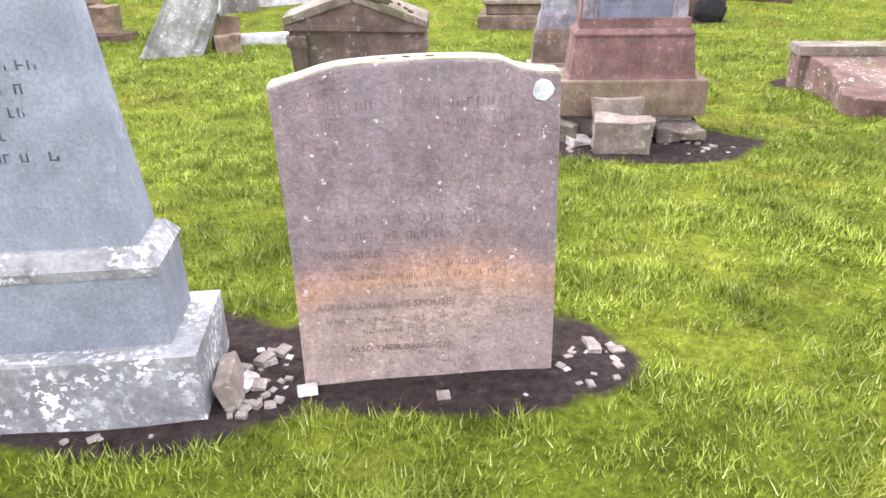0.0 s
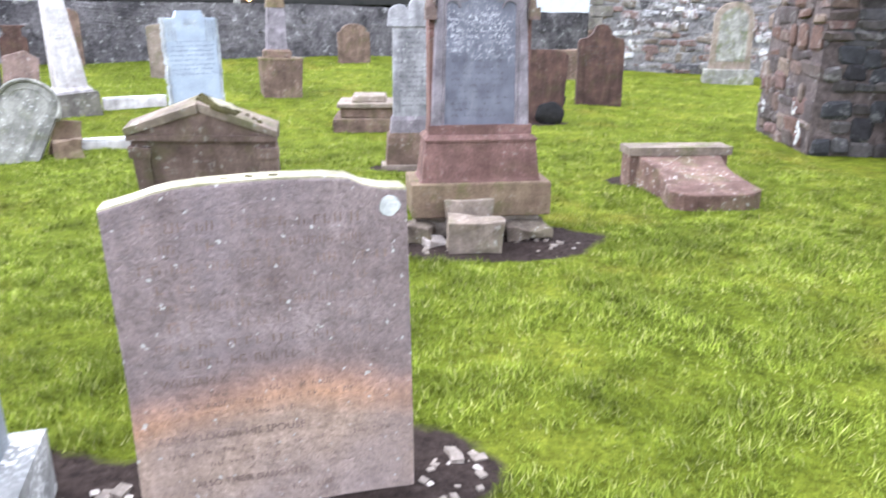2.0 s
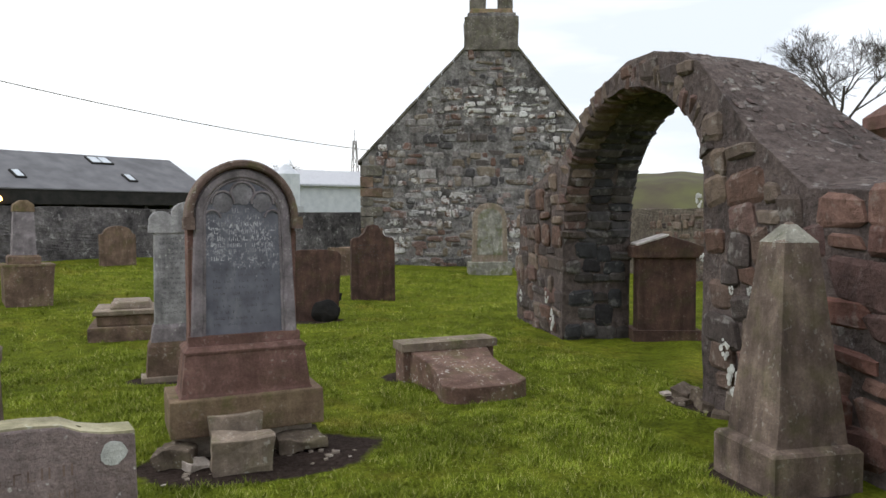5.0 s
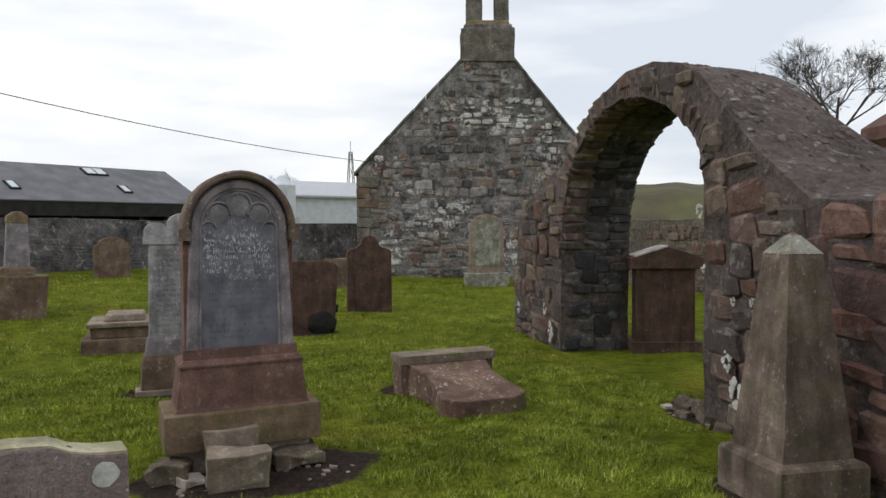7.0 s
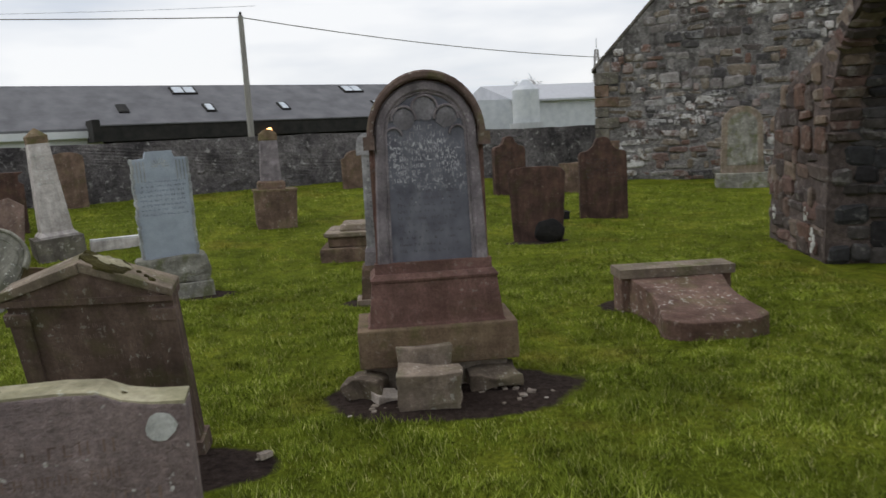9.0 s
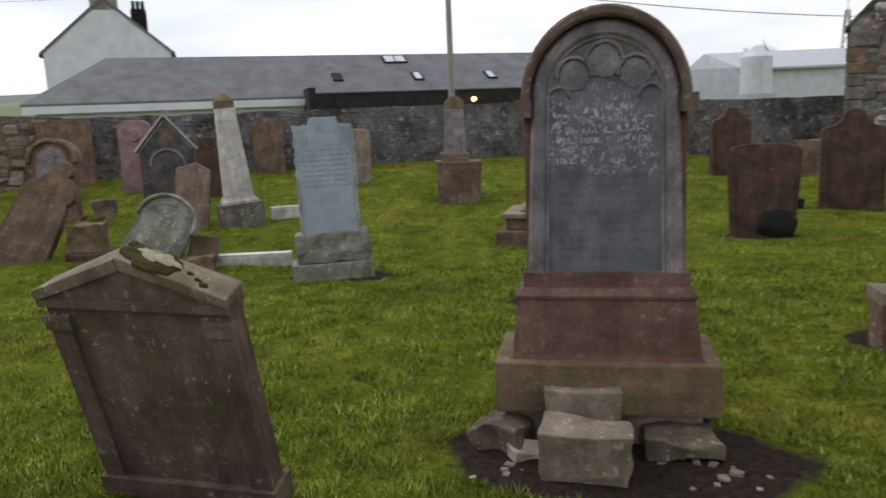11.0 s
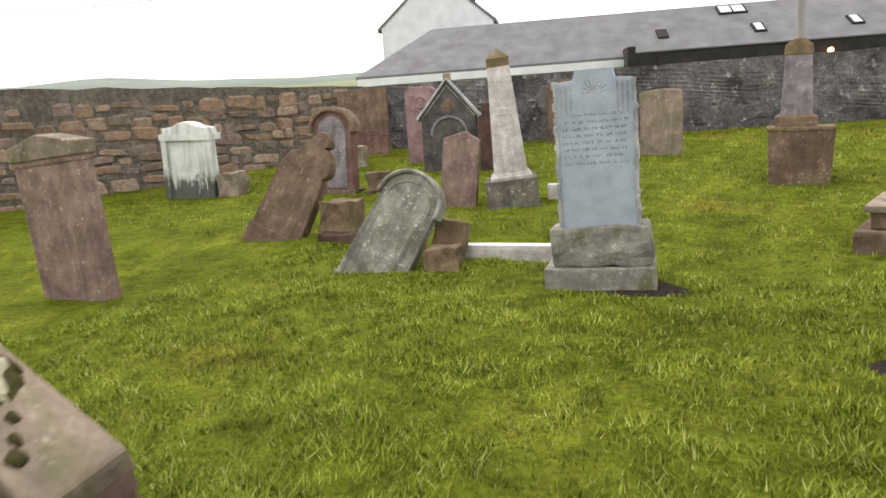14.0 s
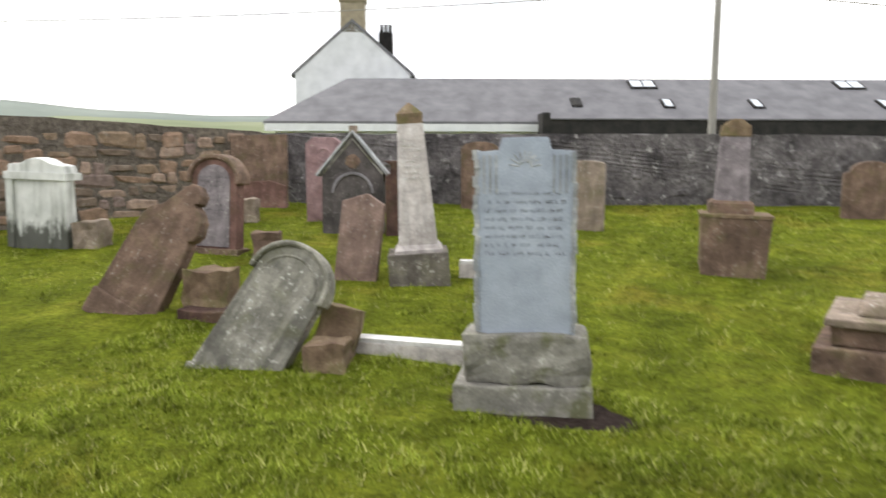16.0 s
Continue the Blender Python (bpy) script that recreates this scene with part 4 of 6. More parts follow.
def central_stone():
    """Tall arched headstone: plinth, sloping die, framed panel with three foils, hood moulding."""
    cx, cy = 1.412, 4.79
    t = thing("arched_headstone", "tall red sandstone headstone with grey panel and hood", "gravestone", pose(cx, cy, 0), "gravestones")
    part("plinth", block(-0.505, 0.505, 0.0, 0.52, 0.165, 0.41, 0.012, cuts=2, amp=0.006), M_MOSSY, t, "mossy brown plinth")
    part("die", loft([(0.445, 0.20, 0.405), (0.425, 0.19, 0.43), (0.395, 0.17, 0.69), (0.395, 0.17, 0.70)], 0.008, cy=0.25), M_RED, t, "red sandstone die")
    part("die_top", loft([(0.40, 0.178, 0.695), (0.405, 0.18, 0.71), (0.375, 0.155, 0.74)], 0.006, cy=0.25), M_RED, t)
    zs, r = 1.60, 0.325

    def side(wb, wt, top, n=20):
        return [(-wb, 0.73), (-wt, zs)] + arc(0, zs, wt, 180, 0, n, top)[1:-1] + [(wt, zs), (wb, 0.73)]

    part("body", prism(side(0.365, 0.325, 0.335), 0.17, 0.38, 0.01), M_RED, t)
    frame_out, frame_in = side(0.355, 0.318, 0.325), side(0.275, 0.258, 0.262)
    part("frame", band(frame_in, frame_out, 0.135, 0.2, bevel=0.012), M_FRAME, t, "moulded pinkish frame")
    part("frame", band(side(0.255, 0.24, 0.244), side(0.278, 0.26, 0.264), 0.15, 0.2, bevel=0.008), M_FRAME, t)
    part("frame_sill", block(-0.372, 0.372, 0.128, 0.2, 0.732, 0.805, 0.012), M_RED, t)
    part("panel", prism(side(0.268, 0.248, 0.25), 0.165, 0.19, 0.002), M_PANEL, t, "dark grey inscribed panel")
    # three round foils over cusps
    tr = bmesh.new()
    for x, z, rr in ((-0.132, 1.70, 0.074), (0.0, 1.757, 0.08), (0.132, 1.70, 0.074)):
        band(arc(x, z, rr - 0.008, -10, 190, 14), arc(x, z, rr + 0.008, -10, 190, 14), 0.146, 0.17, tr, 0.004)
    part("tracery", tr, M_FRAME, t, "carved trefoil tracery")
    for x, z, rr in ((-0.132, 1.695, 0.066), (0.0, 1.752, 0.071), (0.132, 1.695, 0.066)):
        part("foil", disc(x, z, rr, 0.158, 20), M_GREYPANEL, t)
    for x in (-0.20, 0.20):
        part("cusp", band(arc(x, 1.595, 0.046, 0, 180, 10), arc(x, 1.595, 0.059, 0, 180, 10), 0.148, 0.17, None, 0.003), M_FRAME, t)
    hood_in, hood_out = arc(0, zs - 0.01, 0.327, 184, -4, 24, 0.345), arc(0, zs - 0.01, 0.366, 184, -4, 24, 0.395)
    part("hood_moulding", band(hood_in, hood_out, 0.08, 0.40, None, 0.012), M_HOOD, t, "projecting mossy red hood moulding")
    for x in (-0.355, 0.355):
        part("label_stop", block(x - 0.035, x + 0.035, 0.07, 0.2, 1.52, 1.60, 0.015), M_HOOD, t)
        part("side_band", loft([(0.014, 0.1, 0.75), (0.014, 0.1, 1.52)], 0.008, cx=x * 0.97, cy=0.28), M_RED, t)
    rows = [(-0.07, 0.08, 1.63, 0.03), (-0.10, 0.12, 1.585, 0.036), (-0.16, 0.17, 1.535, 0.034), (-0.19, 0.20, 1.488, 0.03), (-0.20, 0.19, 1.44, 0.03), (-0.18, 0.20, 1.395, 0.028), (-0.20, -0.03, 1.35, 0.034), (0.02, 0.20, 1.36, 0.026), (-0.21, -0.06, 1.305, 0.03), (0.06, 0.14, 1.30, 0.034)]
    part("inscription", bars(rows, 0.165, 0.002, 11, ragged=0.12, word=(0.04, 0.1)), M_TEXT_PALE, t, "white flaking lettering")
    faint = [(-0.2, 0.2, 1.24 - i * 0.042, 0.018) for i in range(10)]
    part("inscription", bars(faint, 0.165, 0.001, 12, ragged=0.3), M_TEXT_DARK, t, "faint worn lettering")
    chips = bmesh.new()
    rnd = random.Random(6)
    for _ in range(40):
        x, z, s = rnd.uniform(-0.21, 0.21), rnd.triangular(1.15, 1.62, 1.42), rnd.uniform(0.003, 0.007)
        block(x, x + s, 0.1635, 0.17, z, z + s * rnd.uniform(1, 3.5), 0, chips)
    part("flakes", chips, M_TEXT_PALE, t, "pale flaked patches")
    return t


central_stone()


def loose(name, label, x, y, z, size, mat, turn=0, tilt=0, seed=0, group="broken stones", roll=0, rough=0.16, cuts=2):
    bm = block(-size[0] / 2, size[0] / 2, -size[1] / 2, size[1] / 2, 0, size[2], min(0.012, min(size) * 0.12), cuts=cuts, amp=min(size) * rough, seed=seed)
    me = bpy.data.meshes.new(name)
    bm.to_mesh(me)
    bm.free()
    me.materials.append(mat)
    ob = new(name, me)
    ob.matrix_basis = pose(x, y, z, tilt, roll, turn)
    return tagged(ob, label, "stone", group)


loose("broken_block", "broken grey stone block lying before the headstone", 1.318, 4.57, -0.01, (0.38, 0.2, 0.235), M_BUFF, -4, 8, 1)
loose("broken_block", "broken grey stone block leaning on the plinth", 1.31, 4.73, 0.06, (0.33, 0.12, 0.25), M_BUFF, -3, -6, 2)
# These two carry the plinth's shadow in their dark colour.
loose("broken_block", "rough flat stone under the plinth", 1.74, 4.80, 0.02, (0.34, 0.22, 0.085), M_SOIL_SHADE_STONE, 8, 4, 3, rough=0.5, cuts=4)
loose("broken_block", "rough flat stone under the plinth", 0.94, 4.81, 0.0, (0.22, 0.22, 0.12), M_SOIL_SHADE_STONE, -12, 6, 4, rough=0.5, cuts=4)
loose("broken_block", "rough flat stone under the plinth", 1.06, 4.70, -0.02, (0.16, 0.10, 0.08), M_PALESTONE, 22, 10, 5, rough=0.5, cuts=4)
loose("support_stone", "rough stone packing under the plinth", 1.396, 5.05, -0.05, (0.9, 0.4, 0.23), M_RUBBLE, 0, 0, 6)


def scatter():
    """Chips and pebbles in the bare earth."""
    rnd = random.Random(14)
    for cx, cy, rx, ry, n in ((0.80, 1.98, 0.13, 0.17, 26), (-0.36, 1.85, 0.10, 0.26, 36), (0.15, 1.78, 0.6, 0.04, 5), (1.0, 4.55, 0.25, 0.15, 12), (1.85, 4.62, 0.3, 0.2, 16), (0.1, 3.98, 0.4, 0.06, 8), (5.06, 4.5, 0.14, 0.5, 16), (-0.85, 1.53, 0.4, 0.03, 5)):
        for _ in range(n):
            a, r = rnd.uniform(0, 6.28), math.sqrt(rnd.random())
            s = rnd.uniform(0.012, 0.032) if rnd.random() < 0.85 else rnd.uniform(0.04, 0.062)
            loose("pebble", "loose pale stone chip on bare earth", cx + rx * r * math.cos(a), cy + ry * r * math.sin(a), -0.006, (s * rnd.uniform(1, 1.6), s, s * rnd.uniform(0.35, 0.6)), M_PALESTONE if rnd.random() < 0.12 else M_RUBBLE, rnd.uniform(0, 180), rnd.uniform(-15, 15), rnd.random() * 9, "stone chips", 0, 0.5, 2)


scatter()
loose("wedge_stone", "yellowish wedge stone beside the granite base", -0.43, 1.78, -0.02, (0.06, 0.20, 0.12), M_BUFF, 12, 0, 4, roll=-14)
for _x, _y, _s, _r in ((5.18, 4.78, 0.22, 20), (5.06, 4.40, 0.2, 70), (5.0, 4.62, 0.13, 10), (4.96, 4.15, 0.16, 40), (5.08, 4.90, 0.1, 0), (5.2, 4.55, 0.24, 120), (4.9, 3.9, 0.14, 30)):
    loose("fallen_rubble", "fallen pale rubble at the foot of the arch", _x, _y, -0.02, (_s * 1.0, _s * 0.8, _s * 0.45), M_PALESTONE if _s < 0.12 else M_SOIL_SHADE_STONE, _r, 8, _x * 3, "broken stones", 0, 0.4, 3)


def fallen_stone():
    """A headstone fallen on its back: broad raised foot, ogee sides, flared round end."""
    m = pose(3.54, 5.42, 0.0, 0, 0, -3)
    t = thing("fallen_headstone", "fallen red headstone lying face up in grass", "gravestone", m, "gravestones")
    bm = bmesh.new()
    pts = [(-w, y) for w, y in ((0.38, 0.0), (0.405, 0.03), (0.40, 0.10), (0.36, 0.24), (0.335, 0.42), (0.345, 0.60), (0.38, 0.76), (0.41, 0.92))]
    pts = [(-0.2, -0.085), (-0.30, -0.05)] + pts
    loop = pts + [(-x, y) for x, y in pts[::-1]]
    top = [bm.verts.new((x, y, 0.15 + 0.17 * y)) for x, y in loop]
    low = [bm.verts.new((x, y, -0.05)) for x, y in loop]
    bm.faces.new(top)
    bm.faces.new(low[::-1])
    for i in range(len(loop)):
        j = (i + 1) % len(loop)
        bm.faces.new((low[i], low[j], top[j], top[i]))
    bmesh.ops.recalc_face_normals(bm, faces=bm.faces)
    part("slab", worn(bevelled(bm, 0.014), 0.005), M_FALLEN, t)
    part("foot", block(-0.47, 0.49, 0.88, 1.12, -0.05, 0.355, 0.015, cuts=2, amp=0.008), M_FALLEN, t, "raised mossy foot block")
    part("foot_ledge", block(-0.49, 0.51, 0.85, 1.14, 0.30, 0.375, 0.012, amp=0.004), M_COPE, t)
    return t


fallen_stone()


def right_obelisk():
    m = pose(4.262, 2.955, 0, 0, 0, -12)
    t = thing("sandstone_obelisk", "squat brown sandstone obelisk with lichen on its base", "monument", m, "gravestones")
    part("base", block(-0.29, 0.29, -0.29, 0.29, -0.15, 0.235, 0.014, amp=0.005), M_SQUAT, t)
    part("base_chamfer", loft([(0.29, 0.29, 0.23), (0.275, 0.275, 0.255), (0.235, 0.235, 0.27)], 0.008), M_SQUAT, t)
    part("shaft", loft([(0.235, 0.235, 0.26), (0.215, 0.215, 0.45), (0.115, 0.115, 1.44), (0.0, 0.0, 1.57)][:3] + [(0.012, 0.012, 1.56)], 0.012, 0.006), M_SQUAT, t)
    part("lichen_cap", loft([(0.118, 0.118, 1.437), (0.03, 0.03, 1.545)], 0.004, 0.004), M_LICHENED, t, "pale lichened tip")
    return t


right_obelisk()
G = ground_z


def on(x, y, ang=0.0, lean=0.0, side=0.0, drop=0.0):
    return pose(x, y, G(x, y) - drop, lean, side, ang)


def blue_stone():
    t = thing("blue_granite_headstone", "blue-grey granite headstone with rough edges on mossy base", "gravestone", on(-1.12, 8.36, 20, 0, -1.0), "gravestones")
    part("lower_base", block(-0.42, 0.395, -0.02, 0.42, -0.1, 0.16, 0.014, cuts=3, amp=0.01), M_GREYBASE, t)
    part("upper_base", block(-0.365, 0.365, 0.03, 0.37, 0.16, 0.46, 0.02, cuts=4, amp=0.034), M_GREYBASE, t, "rock-faced mossy grey block")
    pts = [(-0.285, 0.45), (-0.275, 1.52), (-0.15, 1.53), (-0.13, 1.60), (0.13, 1.60), (0.15, 1.53), (0.275, 1.52), (0.285, 0.45)]
    part("slab", prism(pts, 0.1, 0.28, 0.004), M_BLUE, t)
    rough = bmesh.new()
    rnd = random.Random(3)
    for sgn in (-1, 1):
        z = 0.47
        while z < 1.5:
            h = rnd.uniform(0.03, 0.06)
            e = 0.278 + rnd.uniform(-0.006, 0.012)
            block(sgn * e - 0.014, sgn * e + 0.014, 0.08 + rnd.uniform(0, 0.014), 0.285, z, z + h, 0.006, rough, amp=0.008, seed=z * 9)
            z += h
    part("rough_edge", rough, M_BLUEEDGE, t, "pitched rough edge")
    ped = bmesh.new()
    for x in (-0.235, -0.20, -0.165, 0.165, 0.20, 0.235):
        block(x - 0.006, x + 0.006, 0.094, 0.105, 1.28, 1.5, 0, ped)
    part("fluting", ped, M_BLUEEDGE, t)
    fan = bmesh.new()
    for i in range(9):
        a = radians(10 + 20 * i)
        tubep = [(0.03 * math.cos(a), 0.1, 1.43 + 0.03 * math.sin(a)), (0.095 * math.cos(a), 0.1, 1.43 + 0.095 * math.sin(a))]
        absorb(fan, tube(tubep, 0.005, 5))
    part("fan_carving", fan, M_BLUEEDGE, t, "carved fan motif")
    rows = [(-0.23, 0.24, 1.27 - i * 0.05, 0.022) for i in range(8)]
    rows[0] = (-0.18, 0.2, 1.27, 0.02)
    part("inscription", bars(rows, 0.1, 0.001, 15, ragged=0.05), M_TEXT_DARK, t, "small dark lettering")
    return t


blue_stone()


def leaning_grey():
    t = thing("leaning_round_headstone", "lichened grey round-topped headstone leaning over", "gravestone", pose(-3.24, 8.10, -0.06, -22, 25, 8), "gravestones")
    pts = [(-0.32, -0.05), (-0.29, 0.77)] + arc(0, 0.79, 0.29, 180, 0, 14, 0.27)[1:-1] + [(0.29, 0.77), (0.32, -0.05)]
    part("slab", prism(pts, 0.03, 0.15, 0.012, amp=0.006), M_LICHENED, t)
    part("hood", band(arc(0, 0.79, 0.285, 186, -6, 18, 0.262), arc(0, 0.79, 0.322, 186, -6, 18, 0.30), -0.012, 0.165, None, 0.012), M_LICHENED, t, "rolled hood moulding")
    part("inner_moulding", band(arc(0, 0.77, 0.215, 180, 0, 16, 0.2), arc(0, 0.77, 0.235, 180, 0, 16, 0.22), 0.018, 0.05, None, 0.006), M_LICHENED, t)
    part("foot", block(-0.33, 0.33, 0.0, 0.18, -0.16, -0.03, 0.014, cuts=2, amp=0.01), M_LICHENED, t)
    part("inscription", bars([(-0.22, 0.22, 0.82 - i * 0.07, 0.02) for i in range(10)], 0.03, 0.001, 17, ragged=0.35), M_LICHENSPOT, t, "pale worn lettering")
    return t


leaning_grey()
loose("prop_stone", "mossy stone block propping the leaning headstone", -2.66, 8.52, -0.05, (0.3, 0.3, 0.26), M_MOSSY, 25, 0, 3)
loose("prop_stone", "mossy upright slab behind the leaning headstone", -2.78, 8.68, -0.05, (0.3, 0.14, 0.46), M_MOSSY, 18, -10, 5, roll=12)


def kerb(x0, y0, x1, y1, w, h, label):
    a, b = Vector((x0, y0)), Vector((x1, y1))
    L = (b - a).length
    t = thing("grave_kerb", label, "kerb", pose(x0, y0, G(x0, y0), 0, 0, math.degrees(math.atan2((b - a).y, (b - a).x))), "kerbs")
    part("kerb_stone", block(0, L, 0, w, -0.1, h - 0.03, 0.01, cuts=2, amp=0.004), M_PALE, t)
    part("kerb_top", block(0.005, L - 0.005, 0.005, w - 0.005, h - 0.03, h, 0.008), M_KERB, t, "bright white top face")


kerb(-2.78, 8.80, -1.86, 9.02, 0.14, 0.125, "white-topped stone grave kerb in the grass")
kerb(-3.02, 11.15, -2.2, 11.5, 0.14, 0.17, "white-topped stone grave kerb behind")


def pale_obelisk():
    t = thing("pale_obelisk", "slender pale sandstone obelisk with mossy cap", "monument", on(-3.3, 10.85, 31, 0, -4), "gravestones")
    part("base", block(-0.31, 0.29, -0.24, 0.36, -0.1, 0.30, 0.014, amp=0.005), M_SKEW, t)
    part("collar", loft([(0.235, 0.235, 0.29), (0.24, 0.24, 0.33), (0.20, 0.20, 0.38)], 0.01, cy=0.07), M_PALE, t)
    part("shaft", loft([(0.195, 0.195, 0.36), (0.125, 0.125, 1.62)], 0.01, 0.003, cy=0.07), M_PALE, t)
    part("cap", loft([(0.128, 0.128, 1.58), (0.131, 0.131, 1.68), (0.01, 0.01, 1.79)], 0.008, cy=0.07), M_MOSSY, t, "yellow mossy pyramid cap")
    rows = [(-0.10, 0.09, 1.42 - i * 0.055, 0.028) for i in range(8)]
    bm = bars(rows, -0.078, 0.004, 19, ragged=0.15)
    bm.transform(Matrix(((1, 0, 0, 0), (0, 1, 0.055, -0.075), (0, 0, 1, 0), (0, 0, 0, 1))))
    part("inscription", bm, M_WHITE, t, "white lettering")


pale_obelisk()


def pillar_stone():
    t = thing("pillar_monument", "red sandstone pillar on brown block base", "monument", on(-0.56, 12.62, 12, 0, 1), "gravestones")
    part("block_base", prism([(-0.31, -0.15), (-0.345, 0.60), (0.345, 0.60), (0.31, -0.15)], -0.12, 0.4, 0.015, amp=0.008), M_BROWN, t)
    part("cap", block(-0.355, 0.355, -0.13, 0.41, 0.598, 0.632, 0.008), M_MOSSY, t)
    part("collar", loft([(0.22, 0.17, 0.63), (0.22, 0.17, 0.74), (0.19, 0.145, 0.77)], 0.01, cx=-0.05, cy=0.14), M_BROWN, t)
    part("shaft", loft([(0.165, 0.13, 0.76), (0.135, 0.11, 1.44)], 0.01, 0.003, cx=-0.05, cy=0.14), M_FRAME, t, "weathered pinkish shaft")
    part("cap_top", prism([(-0.20, 1.43), (-0.19, 1.54), (-0.10, 1.61), (0.0, 1.61), (0.09, 1.54), (0.10, 1.43)], 0.02, 0.26, 0.012), M_MOSSY, t)


pillar_stone()


def table_tomb():
    t = thing("table_tomb", "low stepped brown stone tomb in the grass", "tomb", on(0.78, 10.35, -4), "gravestones")
    part("lower_step", block(-0.46, 0.60, -0.30, 0.7, -0.1, 0.17, 0.02, cuts=2, amp=0.012), M_BROWN, t)
    part("upper_step", block(-0.36, 0.50, -0.22, 0.62, 0.17, 0.32, 0.02, cuts=2, amp=0.012), M_BROWN, t)
    part("ledger", block(-0.40, 0.54, -0.26, 0.66, 0.31, 0.37, 0.015, cuts=2, amp=0.008), M_BUFF, t)
    part("broken_top", block(-0.22, 0.30, -0.1, 0.5, 0.37, 0.46, 0.02, top=0.03, cuts=2, amp=0.015), M_BUFF, t)


table_tomb()


def scroll_stone():
    """Pale stone behind the tall one: scrolled top over a cornice, two-step base."""
    t = thing("scrolled_headstone", "pale grey headstone with scrolled top on dark base", "gravestone", on(1.285, 7.36, 0) @ Matrix.Diagonal((0.96, 0.6, 1, 1)), "gravestones")
    part("lower_base", block(-0.47, 0.47, -0.06, 0.42, -0.1, 0.06, 0.015, cuts=1, amp=0.006), M_BUFF, t)
    part("base", loft([(0.42, 0.2, 0.05), (0.40, 0.19, 0.34), (0.385, 0.17, 0.39)], 0.012, cy=0.18), M_BROWN, t)
    part("die", loft([(0.37, 0.16, 0.38), (0.355, 0.15, 0.52), (0.34, 0.13, 0.56)], 0.01, cy=0.18), M_FRAME, t)
    part("slab", prism([(-0.335, 0.55), (-0.325, 1.46), (0.325, 1.46), (0.335, 0.55)], 0.06, 0.26, 0.01), M_SCROLL, t)
    part("cornice", block(-0.375, 0.375, 0.03, 0.29, 1.45, 1.52, 0.012), M_SCROLL, t)
    lobes = [(-0.37, 1.51)] + arc(-0.255, 1.56, 0.115, 170, 30, 8, 0.1) + arc(0.0, 1.62, 0.16, 160, 20, 10, 0.13) + arc(0.255, 1.56, 0.115, 150, 10, 8, 0.1) + [(0.37, 1.51)]
    part("scrolled_top", prism(lobes, 0.04, 0.27, 0.012), M_SCROLL, t)
    rows = [(-0.27, 0.27, 1.38 - i * 0.048, 0.022) for i in range(16)]
    part("inscription", bars(rows, 0.06, 0.002, 23, ragged=0.05), M_TEXT_DARK, t, "dark flaking lettering")


scroll_stone()


def dark_round():
    t = headstone("dark_headstone", "dark brown headstone with a hollow at its foot", on(3.42, 10.80, -17, -3), [(-0.35, -0.15), (-0.42, 1.0), (-0.36, 1.06), (-0.2, 1.09), (0.2, 1.09), (0.36, 1.06), (0.42, 1.0), (0.35, -0.15)], 0.14, M_REDDARK)
    # Rounded black lump set at the slab's foot for the hollow.
    bm = bmesh.new()
    bmesh.ops.create_icosphere(bm, subdivisions=3, radius=0.19, matrix=Matrix.Translation((0.18, -0.03, 0.13)) @ Matrix.Diagonal((1.15, 0.6, 1, 1)))
    part("root_hole", worn(bm, 0.03, 9), M_BLACK, t, "black rounded hollow")


dark_round()


def shouldered(name, label, x, y, ang, w, h, depth, mat, lean=0.0, side=0.0):
    """A headstone with sunk shoulders and a raised middle."""
    pts = [(-w / 2, -0.15), (-w / 2, h * 0.78), (-w * 0.46, h * 0.82), (-w * 0.30, h * 0.84), (-w * 0.20, h * 0.89), (-w * 0.13, h * 0.98), (0, h), (w * 0.13, h * 0.98), (w * 0.20, h * 0.89), (w * 0.30, h * 0.84), (w * 0.46, h * 0.82), (w / 2, h * 0.78), (w / 2, -0.15)]
    t = headstone(name, label, on(x, y, ang, lean, side), pts, depth, mat)
    rows = [(-w * 0.34, w * 0.34, h * 0.72 - i * 0.06, 0.024) for i in range(6)]
    part("inscription", bars(rows, 0.0, 0.001, int(x * 10) % 50, ragged=0.4), M_TEXT_DARK, t, "faint worn lettering")
    return t


shouldered("shouldered_headstone", "red-brown shouldered headstone by a small black stump", 5.02, 12.62, -8, 0.82, 1.42, 0.16, M_REDDARK, -2)
loose("stump_stone", "small black rounded stone in the grass", 4.30, 12.75, 0.0, (0.22, 0.2, 0.2), M_BLACK, 10, 0, 2)
shouldered("capped_headstone", "dark red capped headstone near the wall", 4.1, 16.3, 8, 0.72, 1.3, 0.2, M_REDDARK)
loose("low_stone", "low weathered slab near the chapel", 5.65, 16.8, 0.1, (0.6, 0.2, 0.75), M_BROWN, 6, 0, 3)
loose("low_stone", "low flat brown slab in the grass", 4.8, 18.6, 0.15, (1.1, 0.3, 0.45), M_BROWN, 16, 0, 7)


